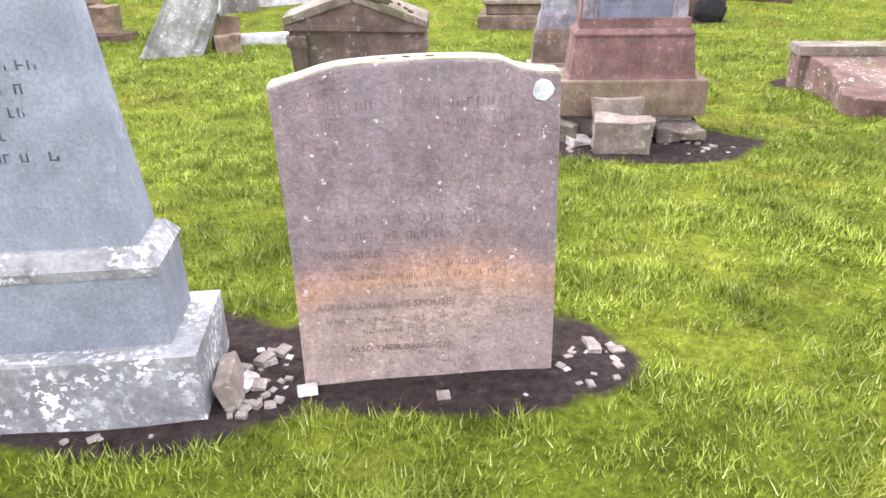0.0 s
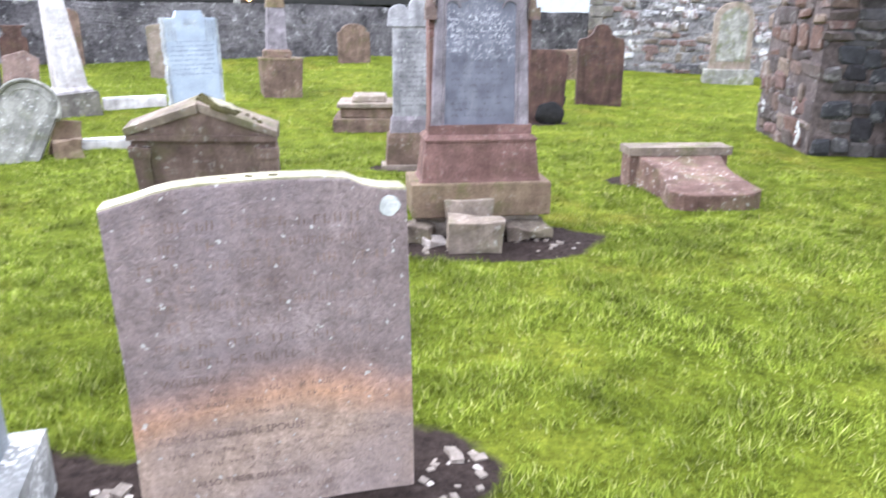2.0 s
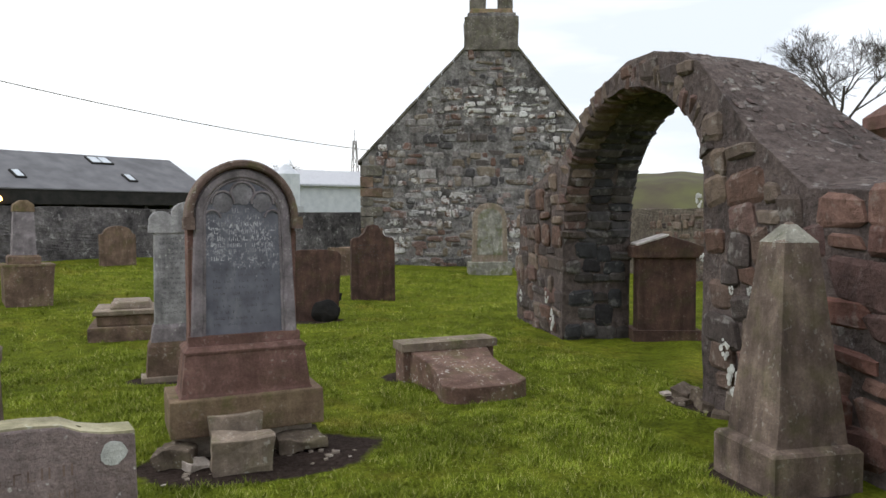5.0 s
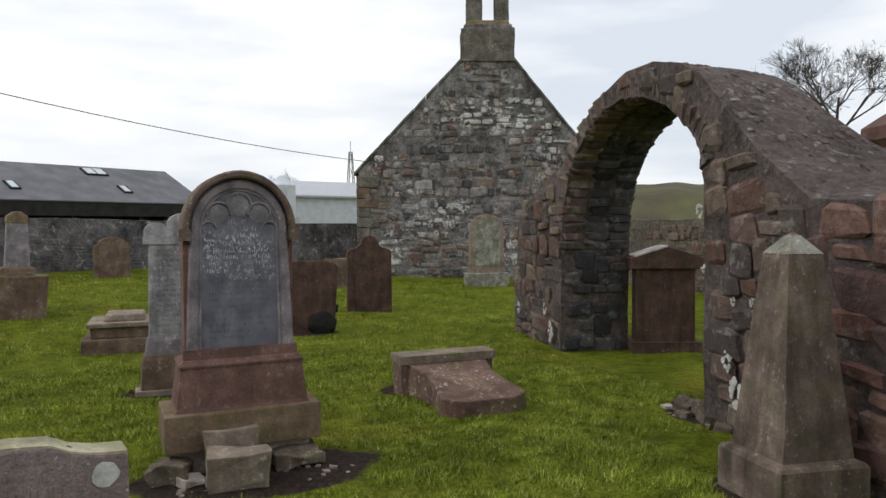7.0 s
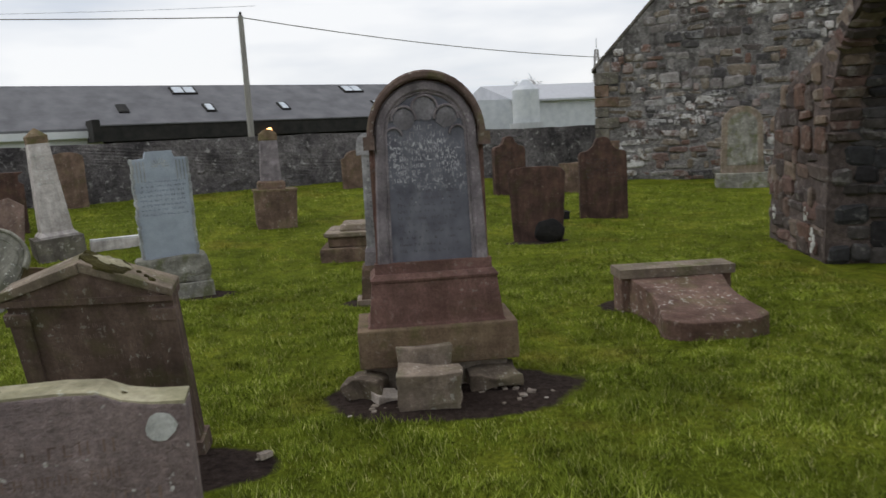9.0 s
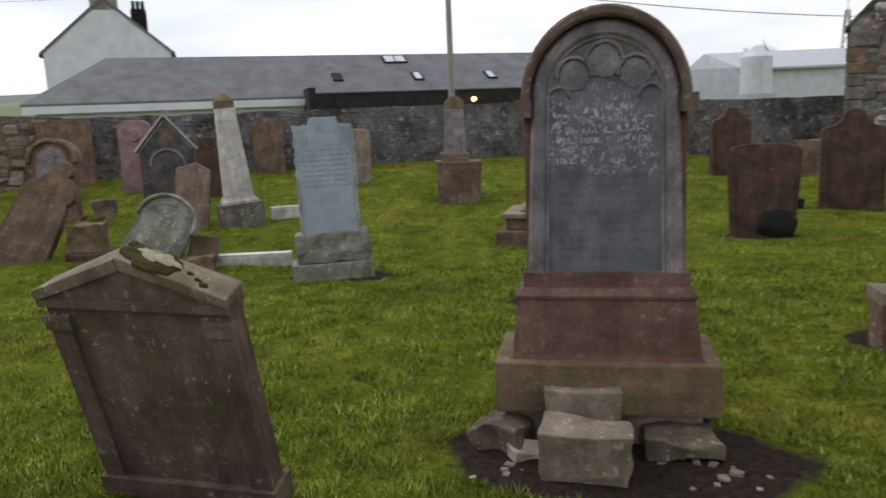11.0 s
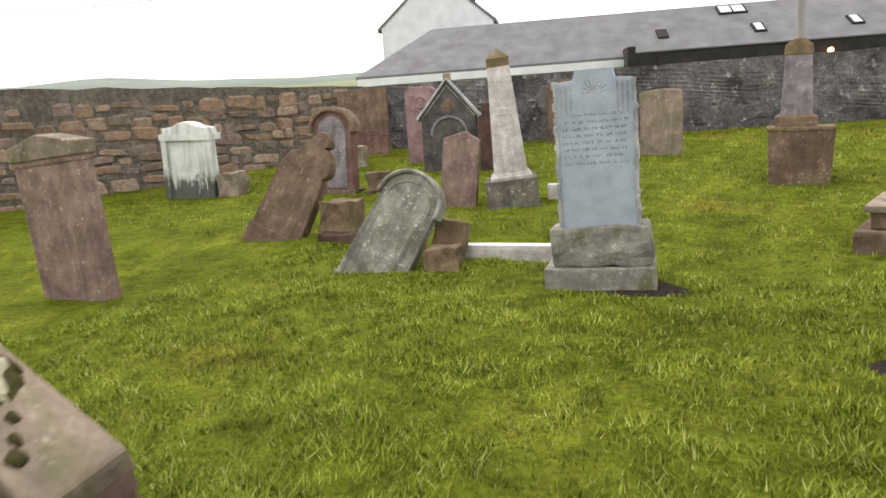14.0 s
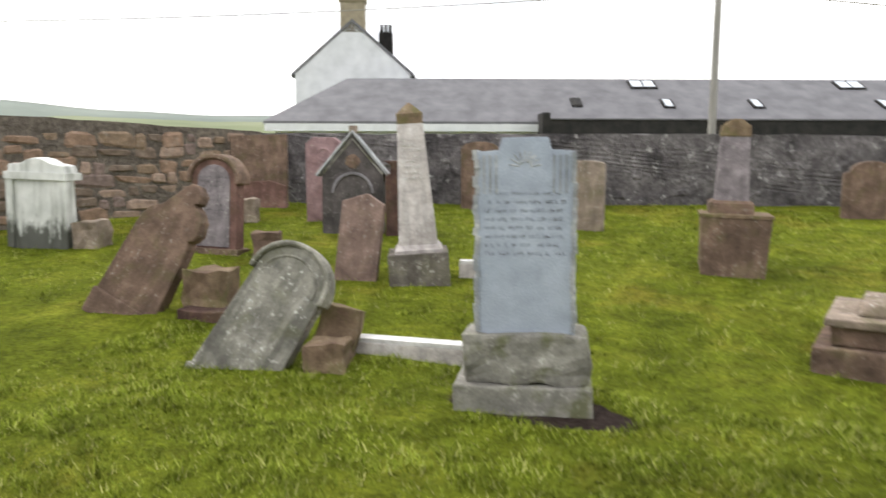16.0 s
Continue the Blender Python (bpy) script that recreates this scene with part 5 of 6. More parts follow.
def gable_stone():
    t = thing("pale_gable_headstone", "pale grey round-topped headstone against the chapel gable", "gravestone", on(9.45, 16.3, -22), "gravestones")
    part("base", block(-0.56, 0.56, -0.12, 0.42, -0.1, 0.32, 0.02, cuts=1, amp=0.008), M_GREYBASE, t)
    part("slab", prism([(-0.46, 0.3), (-0.43, 1.45)] + arc(0, 1.45, 0.43, 180, 0, 12, 0.38)[1:-1] + [(0.43, 1.45), (0.46, 0.3)], 0.0, 0.2, 0.015), M_BUFF, t)
    part("panel", prism([(-0.33, 0.5), (-0.31, 1.42)] + arc(0, 1.42, 0.31, 180, 0, 10, 0.27)[1:-1] + [(0.31, 1.42), (0.33, 0.5)], -0.012, 0.05, 0.008), M_GREYBASE, t, "grey raised panel")


gable_stone()


def pedestal_stone():
    t = thing("pedestal_headstone", "dark red pedimented headstone standing beyond the arch", "gravestone", pose(6.98, 7.02, 0, 0, 0, -28), "gravestones")
    part("foot", block(-0.43, 0.43, -0.06, 0.42, -0.1, 0.14, 0.02, amp=0.006), M_REDDARK, t)
    part("slab", prism([(-0.36, 0.12), (-0.36, 1.08), (0.36, 1.08), (0.36, 0.12)], 0.0, 0.34, 0.015), M_REDDARK, t)
    part("cap", prism([(-0.45, 1.06), (-0.45, 1.20), (-0.3, 1.25), (0.0, 1.34), (0.3, 1.25), (0.45, 1.20), (0.45, 1.06)], -0.06, 0.40, 0.015), M_REDDARK, t, "heavy pedimented cap")
    part("cap_edge", prism([(-0.40, 1.235), (0.0, 1.36), (0.0, 1.335), (-0.40, 1.21)], -0.07, 0.36, 0.005), M_PALE, t, "pale lichened sloping edge")


pedestal_stone()


def gothic_stone():
    t = thing("gothic_headstone", "dark gothic gabled headstone with pale carved edge", "gravestone", on(-5.42, 12.6, 27, -2), "gravestones")
    part("slab", prism([(-0.42, -0.15), (-0.42, 0.86), (0, 1.36), (0.42, 0.86), (0.42, -0.15)], 0, 0.2, 0.015), M_GOTHIC, t)
    for sgn in (-1, 1):
        inn, out = [(sgn * 0.48, 0.77), (0, 1.355)], [(sgn * 0.505, 0.80), (0, 1.405)]
        part("inner_edge", band([(sgn * 0.40, 0.80), (0, 1.27)], [(sgn * 0.42, 0.815), (0, 1.30)], -0.02, 0.02, None, 0.006), M_GREYBASE, t)
        part("gable_edge", band(inn, out, -0.05, 0.24, None, 0.008), M_BLUEEDGE, t, "pale moulded gable edge")
    part("arch_moulding", band(arc(0, 0.55, 0.25, 180, 0, 14), arc(0, 0.55, 0.29, 180, 0, 14), -0.025, 0.03, None, 0.006), M_GREYPANEL, t)
    part("roundel", disc(0, 0.98, 0.1, -0.012, 16), M_BROWN, t)
    part("finial", block(-0.05, 0.05, 0.02, 0.16, 1.36, 1.46, 0.015), M_BUFF, t)


gothic_stone()
headstone("narrow_headstone", "plain brown slab leaning before the gothic stone", on(-3.88, 10.5, 22, -5, 6), [(-0.22, -0.15), (-0.22, 0.80), (0.03, 0.90), (0.22, 0.80), (0.22, -0.15)], 0.12, M_PINKBROWN)
headstone("pink_headstone", "pinkish headstone with carved wreath near the wall", on(-6.32, 13.12, 22), [(-0.27, -0.15), (-0.27, 1.16), (-0.16, 1.25), (0.16, 1.25), (0.27, 1.16), (0.27, -0.15)], 0.16, M_PINK, extras=[("wreath", band(arc(0, 1.0, 0.075, 0, 359, 20), arc(0, 1.0, 0.11, 0, 359, 20), -0.02, 0.01, None, 0.005), M_PINK, "pale carved wreath")])
headstone("urn_stone", "dark red stepped stone behind the obelisk", on(-4.75, 12.75, 25), [(-0.2, -0.15), (-0.2, 0.8), (-0.13, 0.84), (-0.13, 0.95), (-0.22, 1.0), (0.22, 1.0), (0.13, 0.95), (0.13, 0.84), (0.2, 0.8), (0.2, -0.15)], 0.22, M_REDDARK)


def arched_red():
    t = thing("red_arched_headstone", "red sandstone headstone with rounded hood", "gravestone", on(-6.17, 10.78, 16, -3, 2), "gravestones")
    part("slab", prism([(-0.31, -0.12), (-0.29, 0.90)] + arc(0, 0.90, 0.29, 180, 0, 14, 0.25)[1:-1] + [(0.29, 0.90), (0.31, -0.12)], 0, 0.2, 0.014), M_RED, t)
    part("hood", band(arc(0, 0.88, 0.29, 188, -8, 18, 0.25), arc(0, 0.88, 0.345, 188, -8, 18, 0.31), -0.05, 0.24, None, 0.014), M_BROWN, t, "brown projecting hood")
    part("panel", prism([(-0.22, 0.08), (-0.21, 0.88)] + arc(0, 0.88, 0.21, 180, 0, 12, 0.18)[1:-1] + [(0.21, 0.88), (0.22, 0.08)], -0.012, 0.04, 0.006), M_FRAME, t)
    part("inscription", bars([(-0.18, 0.18, 0.9 - i * 0.055, 0.025) for i in range(8)], -0.012, 0.001, 29, ragged=0.3), M_TEXT_DARK, t)
    part("foot", block(-0.36, 0.36, -0.06, 0.26, -0.12, 0.06, 0.015), M_BROWN, t)


arched_red()
loose("grave_block", "small square brown block beside a headstone", -5.55, 11.05, G(-5.55, 11.05) - 0.03, (0.32, 0.28, 0.3), M_BROWN, 30, 0, 2)
loose("grave_block", "pale rounded stone lump behind the red headstone", -7.4, 12.7, G(-7.4, 12.7) - 0.03, (0.28, 0.28, 0.36), M_BUFF, 30, 0, 3)


def leaning_brown():
    t = thing("leaning_brown_headstone", "brown headstone tipped far over, seen from behind", "gravestone", on(-5.06, 8.64, 14, -14, 26, 0.03), "gravestones")
    pts = [(-0.33, -0.1), (-0.29, 0.86), (-0.24, 0.98), (-0.16, 1.04), (-0.10, 1.14), (-0.04, 1.26), (0.0, 1.32), (0.06, 1.33), (0.13, 1.27), (0.155, 1.19), (0.12, 1.165), (0.19, 1.12), (0.25, 1.06), (0.285, 0.95), (0.265, 0.88), (0.23, 0.855), (0.26, 0.80), (0.27, 0.66), (0.31, -0.1)]
    part("slab", prism(pts, 0, 0.17, 0.018, amp=0.008), M_BROWN, t)
    part("foot", block(-0.34, 0.33, -0.03, 0.2, -0.12, 0.12, 0.02, cuts=1, amp=0.01), M_BROWN, t)


leaning_brown()
loose("grave_block", "square mossy brown block beside the tipped headstone", -4.42, 9.1, G(-4.4, 9.1) - 0.02, (0.36, 0.34, 0.38), M_MOSSY, 18, 0, 5)
loose("grave_block", "flat dark stone at the tipped headstone", -4.25, 8.95, G(-4.2, 9) - 0.03, (0.5, 0.3, 0.1), M_REDDARK, 12, 0, 6)


def white_stone():
    t = thing("white_marble_headstone", "white marble headstone with dark run-off stains", "gravestone", on(-8.32, 9.98, 22, 0, 2), "gravestones")
    part("slab", prism([(-0.38, -0.12), (-0.34, 0.86), (0.34, 0.86), (0.38, -0.12)], 0, 0.24, 0.014), M_WHITE, t)
    part("cornice", block(-0.41, 0.41, -0.05, 0.29, 0.85, 0.94, 0.014), M_WHITE, t)
    part("crest", prism([(-0.38, 0.93), (-0.36, 1.03), (-0.2, 1.05), (-0.1, 1.10), (0, 1.12), (0.1, 1.10), (0.2, 1.05), (0.36, 1.03), (0.38, 0.93)], -0.02, 0.26, 0.015), M_WHITE, t, "carved scrolled crest")
    part("side_post", block(-0.40, -0.31, -0.03, 0.1, 0.0, 0.86, 0.015), M_WHITE, t)
    part("side_post", block(0.31, 0.40, -0.03, 0.1, 0.0, 0.86, 0.015), M_WHITE, t)


white_stone()
loose("grave_block", "small pale cube block beside the marble headstone", -7.78, 10.35, G(-7.7, 10.3) - 0.03, (0.33, 0.3, 0.36), M_BUFF, 20, 0, 8)
headstone("side_headstone", "tall brown headstone with a flat capped top", on(-5.16, 6.49, 14, 0, -4), [(-0.35, -0.15), (-0.35, 1.21), (0.35, 1.21), (0.35, -0.15)], 0.2, M_PINKBROWN, extras=[
    ("necking", block(-0.36, 0.36, -0.012, 0.212, 1.17, 1.21, 0.01), M_PINKBROWN, ""),
    ("cap", prism([(-0.375, 1.21), (-0.385, 1.33), (0.0, 1.42), (0.385, 1.33), (0.375, 1.21)], -0.03, 0.23, 0.014, amp=0.005), M_COPE, "mossy pointed cap"),
    ("inscription", bars([(-0.25, 0.25, 1.05 - i * 0.065, 0.026) for i in range(9)], 0.0, 0.001, 33, ragged=0.4), M_TEXT_RED, "faint worn lettering")])
headstone("slab_headstone", "broad dark red slab leaning against the boundary wall", on(-8.22, 13.80, 30.5, -2), [(-0.47, -0.15), (-0.47, 1.20), (0.47, 1.22), (0.47, -0.15)], 0.1, M_BROWN, extras=[("foot_slab", prism([(-0.45, -0.1), (-0.45, 0.34), (-0.1, 0.44), (0.2, 0.45), (0.46, 0.36), (0.46, -0.1)], -0.1, -0.005, 0.02, amp=0.008), M_RED, "orange-red foot slab")])
headstone("low_grey_headstone", "short grey-brown headstone with streaked face", on(-2.78, 14.35, 10), round_top(0.6, 0.96, 0.05, 8), 0.2, M_BUFF)
headstone("wall_headstone", "brown round-topped headstone against the wall", on(0.76, 17.15, 12), round_top(0.74, 0.87, 0.16, 12, 0.08), 0.14, M_BROWN)
headstone("wall_headstone", "brown headstone standing before the wall", on(-4.88, 15.4, 22), round_top(0.62, 1.1, 0.12, 10), 0.14, M_BROWN)


def lichen_on_arch():
    """White rings of lichen on the jamb stones."""
    turn = math.degrees(math.atan2((ARCH_B - ARCH_A).y, (ARCH_B - ARCH_A).x))
    for s, z, r in ((-0.45, 0.56, 0.085), (-0.56, 0.33, 0.12), (-0.05, 1.71, 0.07), (-0.52, 1.02, 0.035), (3.55, 0.22, 0.13), (3.75, 0.5, 0.08), (-0.75, 1.05, 0.04), (-1.5, 0.7, 0.05), (-0.1, 1.25, 0.04), (4.9, 0.4, 0.09)):
        at = ARCH_A + (ARCH_B - ARCH_A).normalized() * (JAMB - s)
        for i in range(14):
            q = r * random.uniform(0.10, 0.30)
            a, far = random.uniform(0, 6.28), random.uniform(0.45, 0.95)
            bm = disc(r * 0.7 * far * math.cos(a), r * far * math.sin(a), q, 0, 11)
            bm.transform(pose(at.x, at.y, z, 0, 0, turn) @ pose(0, -0.066 - 0.0008 * i, 0))
            part("lichen_patch", bm, M_LICHENSPOT, ruined_arch, "white lichen patch")


lichen_on_arch()
# ---- farm beyond the wall ----
FARM = Matrix.Translation((-14.0, 30.9, 0.47)) @ pose(0, 0, 0, 0, 0, 28.8)


def farm_range():
    """Long low slate range with a hipped end, white end wall and open dark front."""
    t = thing("farm_range", "long slate-roofed farm range with dark open front", "barn", FARM)
    L = 22.6

    def roof(x0, x1, r0, ye, yr, ze, zr, yb, name):
        bm = bmesh.new()
        v = [bm.verts.new(c) for c in ((x0, ye, ze), (x1, ye, ze), (x1, yr, zr), (r0, yr, zr), (x0, yb, ze), (x1, yb, ze))]
        low = [bm.verts.new((p.co.x, p.co.y, p.co.z - 0.14)) for p in v]
        for f in ((0, 1, 2, 3), (0, 3, 4), (3, 2, 5, 4), (1, 5, 2)):
            bm.faces.new([v[i] for i in f])
        for a, b in ((0, 1), (1, 5), (5, 4), (4, 0)):
            bm.faces.new((low[a], low[b], v[b], v[a]))
        bm.faces.new([low[i] for i in (0, 4, 5, 1)])
        bmesh.ops.recalc_face_normals(bm, faces=bm.faces)
        return part(name, bm, M_SLATE, t)

    roof(-7.4, L, -4.55, -0.3, 4.0, 2.3, 4.42, 8.3, "roof")
    part("wall", block(-7.0, 4.3, 0, 8, -0.5, 2.2, 0), M_RENDER, t, "white rendered wall")
    part("eave_board", block(-7.35, 4.6, -0.34, -0.26, 1.9, 2.2, 0), M_RENDER, t)
    part("back_wall", block(4.3, L - 0.3, 3.6, 8, -0.5, 2.2, 0), M_WOOD_AND_SHADE, t)
    low = block(4.0, L, -1.55, -0.25, 2.335, 2.385, 0)
    for v in low.verts:
        v.co.z += (v.co.y + 1.5) * 0.02
    part("lean_to_roof", low, M_SLATE, t)
    # Dark strip standing in for the shadow under the lean-to roof.
    part("fascia", block(4.0, L, -1.5, -1.4, 1.7, 2.33, 0), M_WOOD_AND_SHADE, t)
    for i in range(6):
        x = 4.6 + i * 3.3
        part("post", block(x - 0.08, x + 0.08, -1.4, -1.24, -0.5, 1.7, 0), M_WOOD_AND_SHADE, t)
    part("end_board", block(3.7, 4.0, -1.55, 0.0, 1.7, 2.6, 0.02), M_WOOD_AND_SHADE, t)
    part("end_wall", block(L - 0.3, L, 0, 8, -0.5, 2.0, 0), M_RENDER, t)
    slope = math.degrees(math.atan2(2.12, 4.3))
    k = 2.12 / 4.3
    for x, y, w, dark in ((5.5, 1.5, 0.34, True), (9.35, 1.4, 0.38, False), (13.1, 1.4, 0.38, False), (8.75, 3.35, 1.1, False), (18.55, 1.4, 0.38, False), (18.0, 3.35, 1.1, False)):
        z = 2.3 + (y + 0.3) * k
        f = block(-w / 2 - 0.05, w / 2 + 0.05, -0.5, 0.35, -0.02, 0.08, 0)
        f.transform(Matrix.Translation((x, y, z)) @ pose(0, 0, 0, slope))
        sky = part("skylight", f, M_WOOD_AND_SHADE, t, "framed roof light")
        n = 2 if w > 1 else 1
        for i in range(n):
            x0 = -w / 2 + i * w / n + 0.04
            g = block(x0, x0 + w / n - 0.08, -0.42, 0.28, 0.08, 0.095, 0)
            g.transform(Matrix.Translation((x, y, z)) @ pose(0, 0, 0, slope))
            part("pane", g, M_WOOD_AND_SHADE if dark else M_GLASS, sky)


farm_range()


def farmhouse():
    t = thing("farmhouse", "white gabled farmhouse with buff chimney stack", "house", FARM @ Matrix.Translation((-4.88, 8.6, 0.1)))
    part("wall", prism([(-3.0, -0.5), (-3.0, 5.0), (0, 7.6), (3.0, 5.0), (3.0, -0.5)], 0, 9, 0), M_RENDER, t)
    for sgn in (-1, 1):
        pts = [(sgn * 3.2, 4.83), (0, 7.6), (0, 7.78), (sgn * 3.2, 5.0)]
        part("roof", prism(pts if sgn < 0 else pts[::-1], -0.05, 9.1, 0), M_SLATE, t)
    st = part("chimney", block(-0.62, 0.62, 0.0, 0.9, 7.1, 8.75, 0.03), M_BUFFBRICK, t, "buff chimney stack")
    part("cope", block(-0.7, 0.7, -0.07, 0.97, 8.65, 8.85, 0.03), M_BUFFBRICK, st)
    for x in (-0.42, 0.0, 0.42):
        part("chimney_pot", loft([(0.13, 0.13, 8.85), (0.11, 0.11, 9.25), (0.14, 0.14, 9.45)], 0.02, cx=x, cy=0.45), M_BUFFBRICK, st)
    s2 = part("chimney", block(0.9, 1.7, 5.0, 6.0, 5.5, 7.9, 0.03), M_BLACK, t, "dark rear chimney stack")
    for x in (1.05, 1.3, 1.55):
        part("chimney_pot", loft([(0.1, 0.1, 7.9), (0.09, 0.09, 8.4)], 0.02, cx=x, cy=5.5), M_BLACK, s2)


farmhouse()


def pole(x, y, top):
    t = thing("utility_pole", "grey wooden utility pole carrying one wire", "pole", pose(x, y, 0.4))
    part("shaft", tube([(0, 0, 0), (0, 0, top)], 0.11, 10, 0.085), M_POLE, t)
    part("insulator", tube([(0, 0, top), (0, 0, top + 0.12)], 0.04, 8), M_BLACK, t)
    return t


pole(-2.8, 25.1, 5.4)


def wire(a, b, sag, thick=0.017, label="thin grey sagging overhead wire"):
    pts = []
    for i in range(25):
        s = i / 24
        p = Vector(a).lerp(Vector(b), s)
        p.z -= 4 * sag * s * (1 - s)
        pts.append(p)
    bm = tube(pts, thick, 5)
    me = bpy.data.meshes.new("overhead_wire")
    bm.to_mesh(me)
    bm.free()
    me.materials.append(M_POLE)
    tagged(new("overhead_wire", me), label, "wire")


wire((-2.8, 25.1, 5.75), (34, 44, 6.2), 1.3)
wire((-2.8, 25.1, 5.75), (-45, 16, 7.2), 0.5)
wire((-60, 48, 12), (-6, 52, 11), 0.5, 0.012)

lamp = thing("barn_lamp", "small lit orange lamp under the barn eave", "lamp", FARM @ Matrix.Translation((11.1, -1.62, 1.9)))
_b = bmesh.new()
bmesh.ops.create_uvsphere(_b, u_segments=12, v_segments=8, radius=0.11)
part("bulb", _b, M_LAMP, lamp)
part("holder", block(-0.06, 0.06, -0.02, 0.1, 0.09, 0.16, 0.01), M_WOOD_AND_SHADE, lamp)


def white_shed():
    t = thing("farm_shed", "pale sheet-clad farm shed with grey roof", "shed", Matrix.Translation((24, 58, 0)) @ pose(0, 0, 0, 0, 0, 10))
    part("wall", block(-18, 12, 0, 14, 1.9, 4.2, 0), M_TANK, t)
    # Solid near-black fill in place of the shade inside the open storey.
    part("open_base", block(-17.9, 11.9, 0.15, 13.9, -0.5, 1.9, 0), M_WOOD_AND_SHADE, t, "dark block for the shade in the open lower storey")
    for x in range(-18, 13, 3):
        part("post", block(x - 0.12, x + 0.12, -0.05, 0.15, -0.5, 1.9, 0), M_SHEET, t)
    part("rail", block(-18, 12, -0.08, 0.14, 1.1, 1.4, 0), M_TANK, t)
    bm = prism([(-0.4, 4.1), (7, 5.7), (14.4, 4.1), (14.4, 3.95), (-0.4, 3.95)], -12.3, 18.3, 0)
    bm.transform(Matrix.Rotation(math.pi / 2, 4, "Z") @ Matrix.Diagonal((1, 1, 1, 1)))
    bm.transform(Matrix.Diagonal((-1, 1, 1, 1)))
    bmesh.ops.recalc_face_normals(bm, faces=bm.faces)
    part("roof", bm, M_SHEET, t)
    tk = thing("feed_silo", "white cylindrical feed silo beside the shed", "silo", Matrix.Translation((12.2, 52, 0)))
    part("tank", tube([(0, 0, 1.6), (0, 0, 4.6)], 0.95, 24), M_TANK, tk)
    part("lid", tube([(0, 0, 4.6), (0, 0, 5.3)], 0.95, 24, 0.2), M_TANK, tk)
    part("skirt", tube([(0, 0, 0.0), (0, 0, 2.3)], 1.2, 24), M_SHEET, tk, "blue-grey sheet skirt")
    part("fill_pipe", tube([(0.1, -1.0, 0), (0.1, -1.0, 4.4)], 0.06, 8), M_TANK, tk)


white_shed()


def urn_monument():
    t = thing("urn_monument", "red sandstone monument with moulded cap behind the ruin", "monument", pose(8.44, 4.92, 0, 0, 0, -20), "gravestones")
    part("base", block(-0.4, 0.4, -0.4, 0.4, -0.1, 0.5, 0.02), M_RED, t)
    part("shaft", loft([(0.3, 0.3, 0.5), (0.24, 0.24, 2.45)], 0.015, 0.004), M_RED, t)
    part("cap", loft([(0.25, 0.25, 2.44), (0.33, 0.33, 2.52), (0.33, 0.33, 2.66), (0.2, 0.2, 2.78), (0.1, 0.1, 2.86)], 0.02), M_RED, t)


urn_monument()


def lattice_mast():
    t = thing("lattice_mast", "thin grey lattice mast far beyond the farm", "mast", pose(21.9, 66.2, 0.5))
    for sx, sy in ((-1, -1), (1, -1), (1, 1), (-1, 1)):
        part("leg", tube([(0.55 * sx, 0.55 * sy, 0), (0.12 * sx, 0.12 * sy, 8.2)], 0.05, 5), M_POLE, t)
    for i in range(6):
        a, b = 0.55 - 0.43 * i / 6, 0.55 - 0.43 * (i + 1) / 6
        z0, z1 = 8.2 * i / 6, 8.2 * (i + 1) / 6
        part("brace", tube([(-a, -a, z0), (b, -b, z1)], 0.03, 4), M_POLE, t)
        part("brace", tube([(a, -a, z0), (-b, -b, z1)], 0.03, 4), M_POLE, t)
    part("rod", tube([(0, 0, 8.1), (0, 0, 9.2)], 0.03, 5), M_POLE, t)


lattice_mast()


# ---- distance ----
def ridge(name, label, mat, r0, a0, a1, base, heights, seed, depth=120):
    """A long hill: a ridge line seen from the churchyard between two bearings."""
    n = 90
    verts, faces = [], []
    for i in range(n + 1):
        s = i / n
        a = radians(a0 + (a1 - a0) * s)
        h = base + heights * (0.55 + 0.45 * noise.noise(Vector((s * 5, seed, 0))) + 0.12 * noise.noise(Vector((s * 22, seed, 3)))) * min(1, 6 * s, 6 * (1 - s))
        for r, z in ((r0, 0.0), (r0 + depth * 0.5, h * 0.75), (r0 + depth, h), (r0 + depth * 2, 0.0)):
            verts.append((-math.sin(a) * r, math.cos(a) * r, z - 0.5))
    for i in range(n):
        for j in range(3):
            k = i * 4 + j
            faces.append((k, k + 4, k + 5, k + 1))
    me = bpy.data.meshes.new(name)
    me.from_pydata(verts, [], faces)
    me.polygons.foreach_set("use_smooth", [True] * len(faces))
    me.materials.append(mat)
    return tagged(new(name, me), label, "hill", kind="structure")


ridge("backdrop_hill", "far blue-green hills on the horizon", M_HILLFAR, 900, -20, 110, 34, 57, 2.0, 220)
ridge("backdrop_field", "near green rising fields", M_HILL, 330, 20, 110, 13, 14, 5.0, 120)
ridge("backdrop_bank", "heather and grass bank beyond the ruin", M_HEATH, 46, -78, -32, 4.0, 3.0, 9.0, 18)


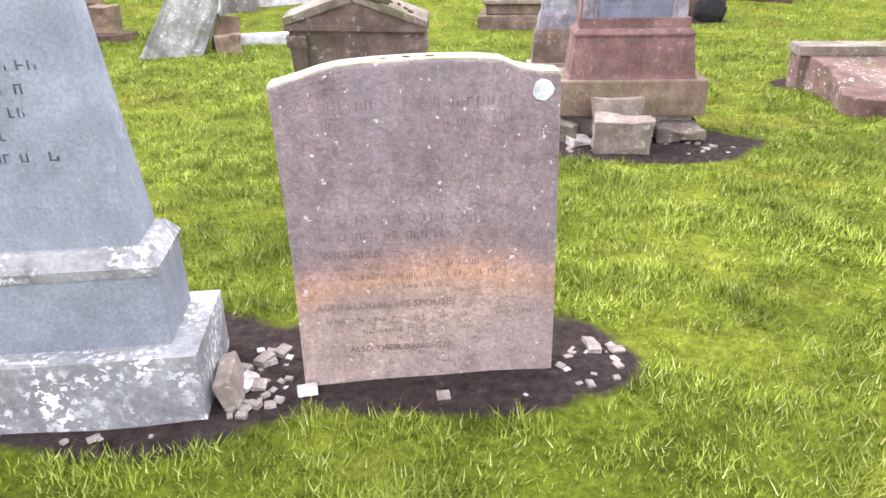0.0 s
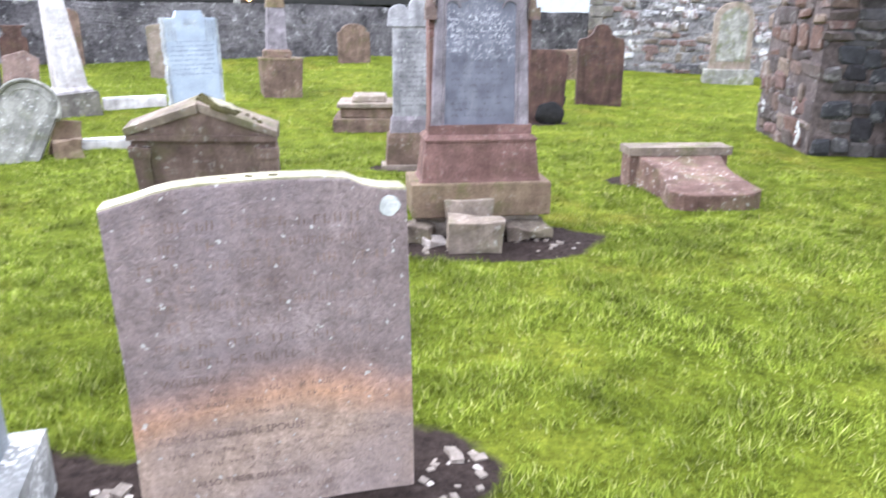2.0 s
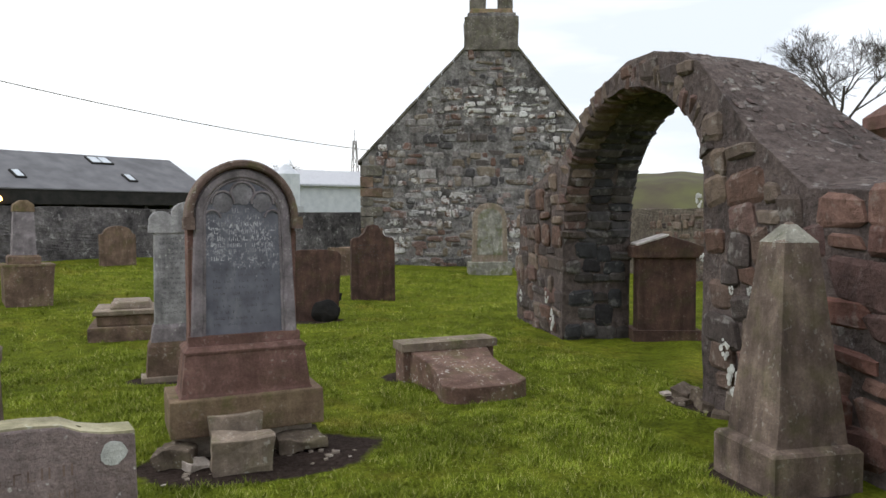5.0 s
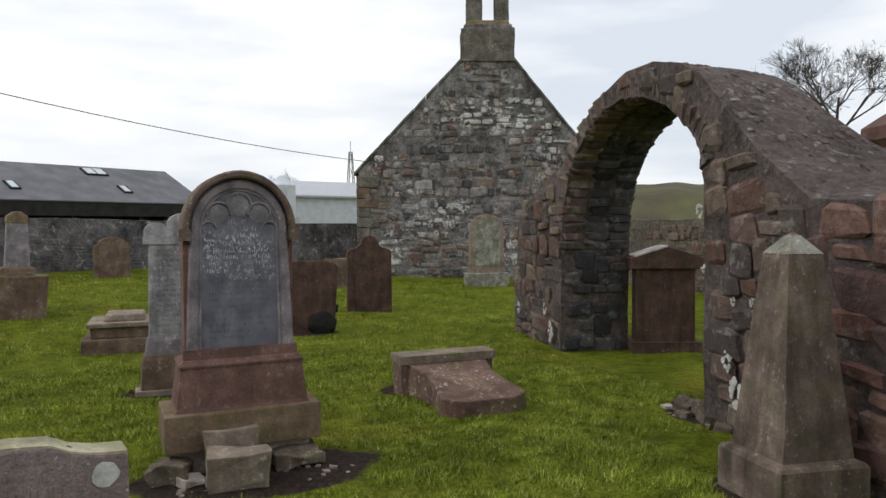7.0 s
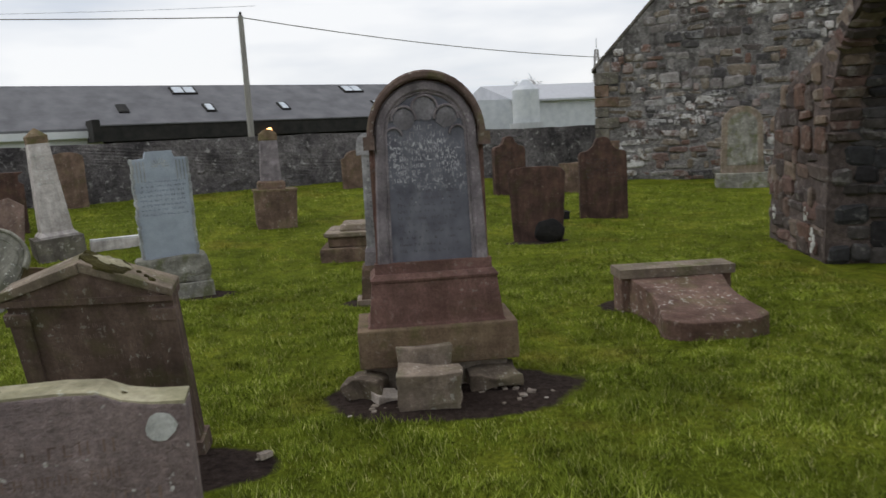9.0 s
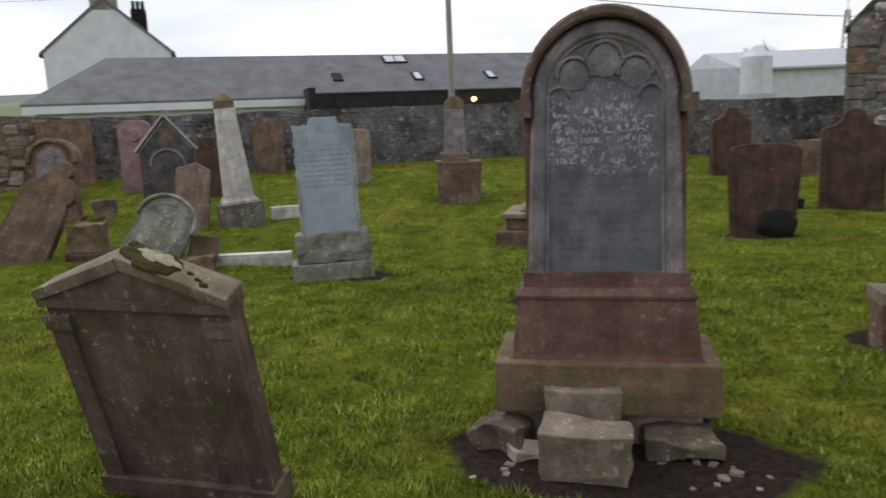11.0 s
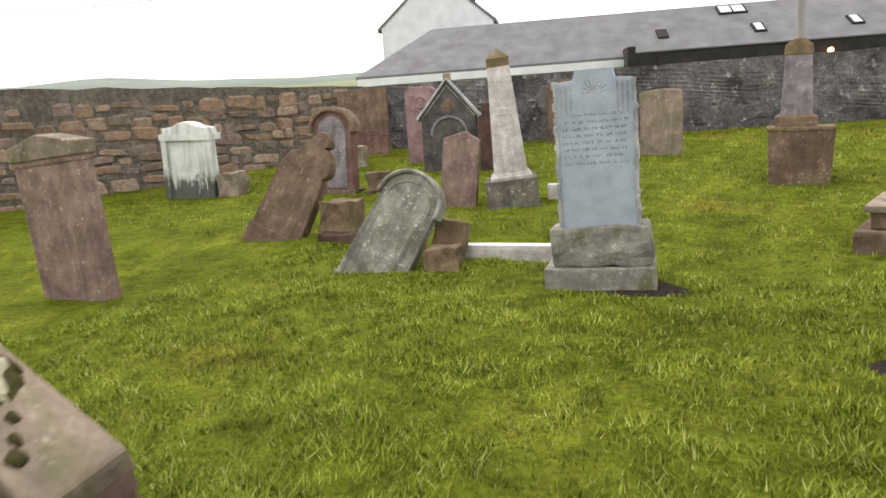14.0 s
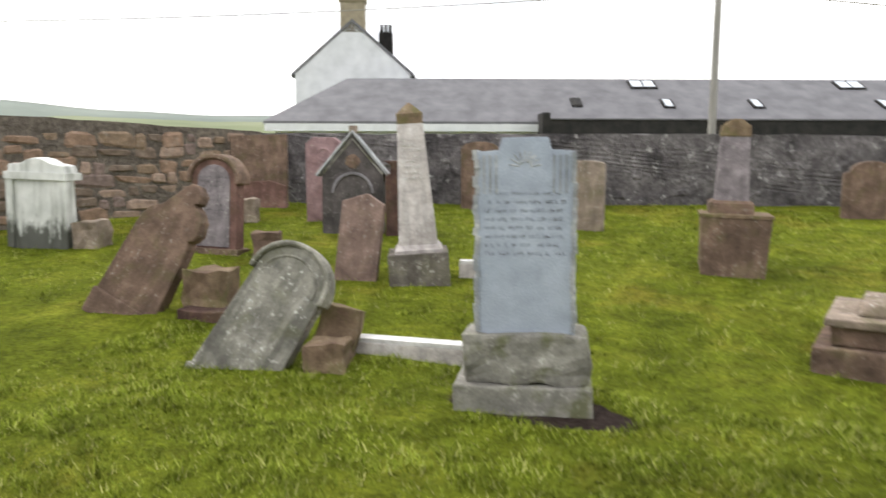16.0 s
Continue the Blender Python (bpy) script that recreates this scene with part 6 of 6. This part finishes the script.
def bare_tree(name, x, y, z, height, spread, seed, label, levels=6, first=0.16):
    """A leafless tree: tapered trunk and branching limbs."""
    rnd = random.Random(seed)
    t = thing(name, label, "tree", pose(x, y, z))
    limbs = bmesh.new()
    twigs_v, twigs_f = [], []

    def limb(p, d, length, r, level):
        r = max(r, 0.005)
        q = p + d * length
        if level >= 3:
            u = d.orthogonal().normalized() * r
            w = d.cross(u)
            k = len(twigs_v)
            for base, rr in ((p, 1.0), (q, 0.6)):
                twigs_v.extend([base + u * rr, base + (-u * 0.5 + w * 0.86) * rr, base + (-u * 0.5 - w * 0.86) * rr])
            twigs_f.extend([(k + i, k + (i + 1) % 3, k + 3 + (i + 1) % 3, k + 3 + i) for i in range(3)])
        else:
            mid = p + d * length * 0.5 + Vector([rnd.uniform(-1, 1) for _ in range(3)]) * length * 0.05
            absorb(limbs, tube([p, mid, q], r, 7, r * 0.68))
        if level == levels:
            return
        for _ in range(3 if level else 6):
            side = Vector((rnd.gauss(0, 1), rnd.gauss(0, 1), rnd.gauss(0.15, 0.5))).normalized()
            nd = (d * rnd.uniform(0.7, 1.2) + side * rnd.uniform(0.45, 0.95) * spread + Vector((0, 0, 0.12))).normalized()
            limb(p + d * length * rnd.uniform(0.6, 1.0), nd, length * rnd.uniform(0.55, 0.82), r * rnd.uniform(0.48, 0.62), level + 1)

    start = Vector((0, 0, height * 0.25))
    part("trunk", tube([(0, 0, -0.3), (0.05, 0, height * 0.12), start], first * 1.3, 10, first), M_BARK, t)
    limb(start, Vector((0, 0, 1)), height * 0.24, first, 0)
    part("crown", limbs, M_BARK, t)
    me = bpy.data.meshes.new("twigs")
    me.from_pydata(twigs_v, [], twigs_f)
    me.materials.append(M_BARK)
    tagged(new("fine_crown", me), "fine bare winter twigs", kind="stuff").parent = t


bare_tree("bare_tree", 24.1, 17.6, 0.3, 10.0, 1.1, 4, "leafless winter tree beyond the ruined arch", 7, 0.11)
bare_tree("bare_tree", 17.6, 76.0, 0.3, 8.6, 1.0, 12, "small leafless tree behind the feed silo", 5, 0.13)
bare_tree("bare_tree", 31.5, 46.7, 0.5, 10.5, 0.9, 7, "distant leafless tree behind the chapel", 5)


# ---- grass ----
def lawn_blades():
    """Short blades over the lawn, densest along the way walked."""
    rng = np.random.default_rng(11)
    pts = []
    for x0, x1, y0, y1, n, h in ((-1.8, 4.2, 0.6, 5.2, 270000, 0.027), (-4.5, 5.6, 4.2, 9.0, 250000, 0.030), (-9.5, 9.0, 8.5, 17.5, 130000, 0.034)):
        p = np.stack([rng.uniform(x0, x1, n), rng.uniform(y0, y1, n)], 1)
        clump = np.array([noise.noise(Vector((a * 2.2, b * 2.2, 0))) for a, b in p[::1]])
        tuft = np.array([noise.noise(Vector((a * 6.5, b * 6.5, 4))) for a, b in p])
        keep = rng.random(n) < 0.60 + 0.5 * clump + 0.5 * tuft
        bare = np.zeros(n, bool)
        for cx, cy, rx, ry in DIRT_AND_SHADE:
            wob = 0.25 * clump
            bare |= ((p[:, 0] - cx) / rx) ** 2 + ((p[:, 1] - cy) / ry) ** 2 + wob < 0.95
        keep &= ~bare
        pts.append((p[keep], h * (1 + 0.6 * clump[keep] + 0.8 * tuft[keep])))
    verts, faces = [], []
    for p, hs in pts:
        n = len(p)
        ang, lean, wid = rng.uniform(0, 6.283, n), rng.uniform(0.2, 1.4, n), rng.uniform(0.0012, 0.0028, n)
        hh = np.clip(hs * rng.uniform(0.5, 1.5, n), 0.01, 0.09)
        gz = np.array([ground_z(a, b) + 0.028 * noise.noise(Vector((a * 0.9, b * 0.9, 3))) + 0.012 * noise.noise(Vector((a * 3.1, b * 3.1, 7))) for a, b in p]) - 0.004
        d = np.stack([np.cos(ang), np.sin(ang)], 1)
        s = np.stack([-np.sin(ang), np.cos(ang)], 1) * wid[:, None] * (1 + 0.12 * p[:, 1:2])
        tip = p + d * (hh * lean)[:, None]
        a = np.column_stack([p - s, gz])
        b = np.column_stack([p + s, gz])
        c = np.column_stack([tip, gz + hh])
        verts.append(np.stack([a, b, c], 1).reshape(-1, 3))
    v = np.concatenate(verts)
    me = bpy.data.meshes.new("grass")
    f = np.arange(len(v)).reshape(-1, 3)
    me.from_pydata(v.tolist(), [], f.tolist())
    me.materials.append(M_BLADE)
    return tagged(new("grass", me), "short damp green grass blades", "grass", kind="stuff")


lawn_blades()
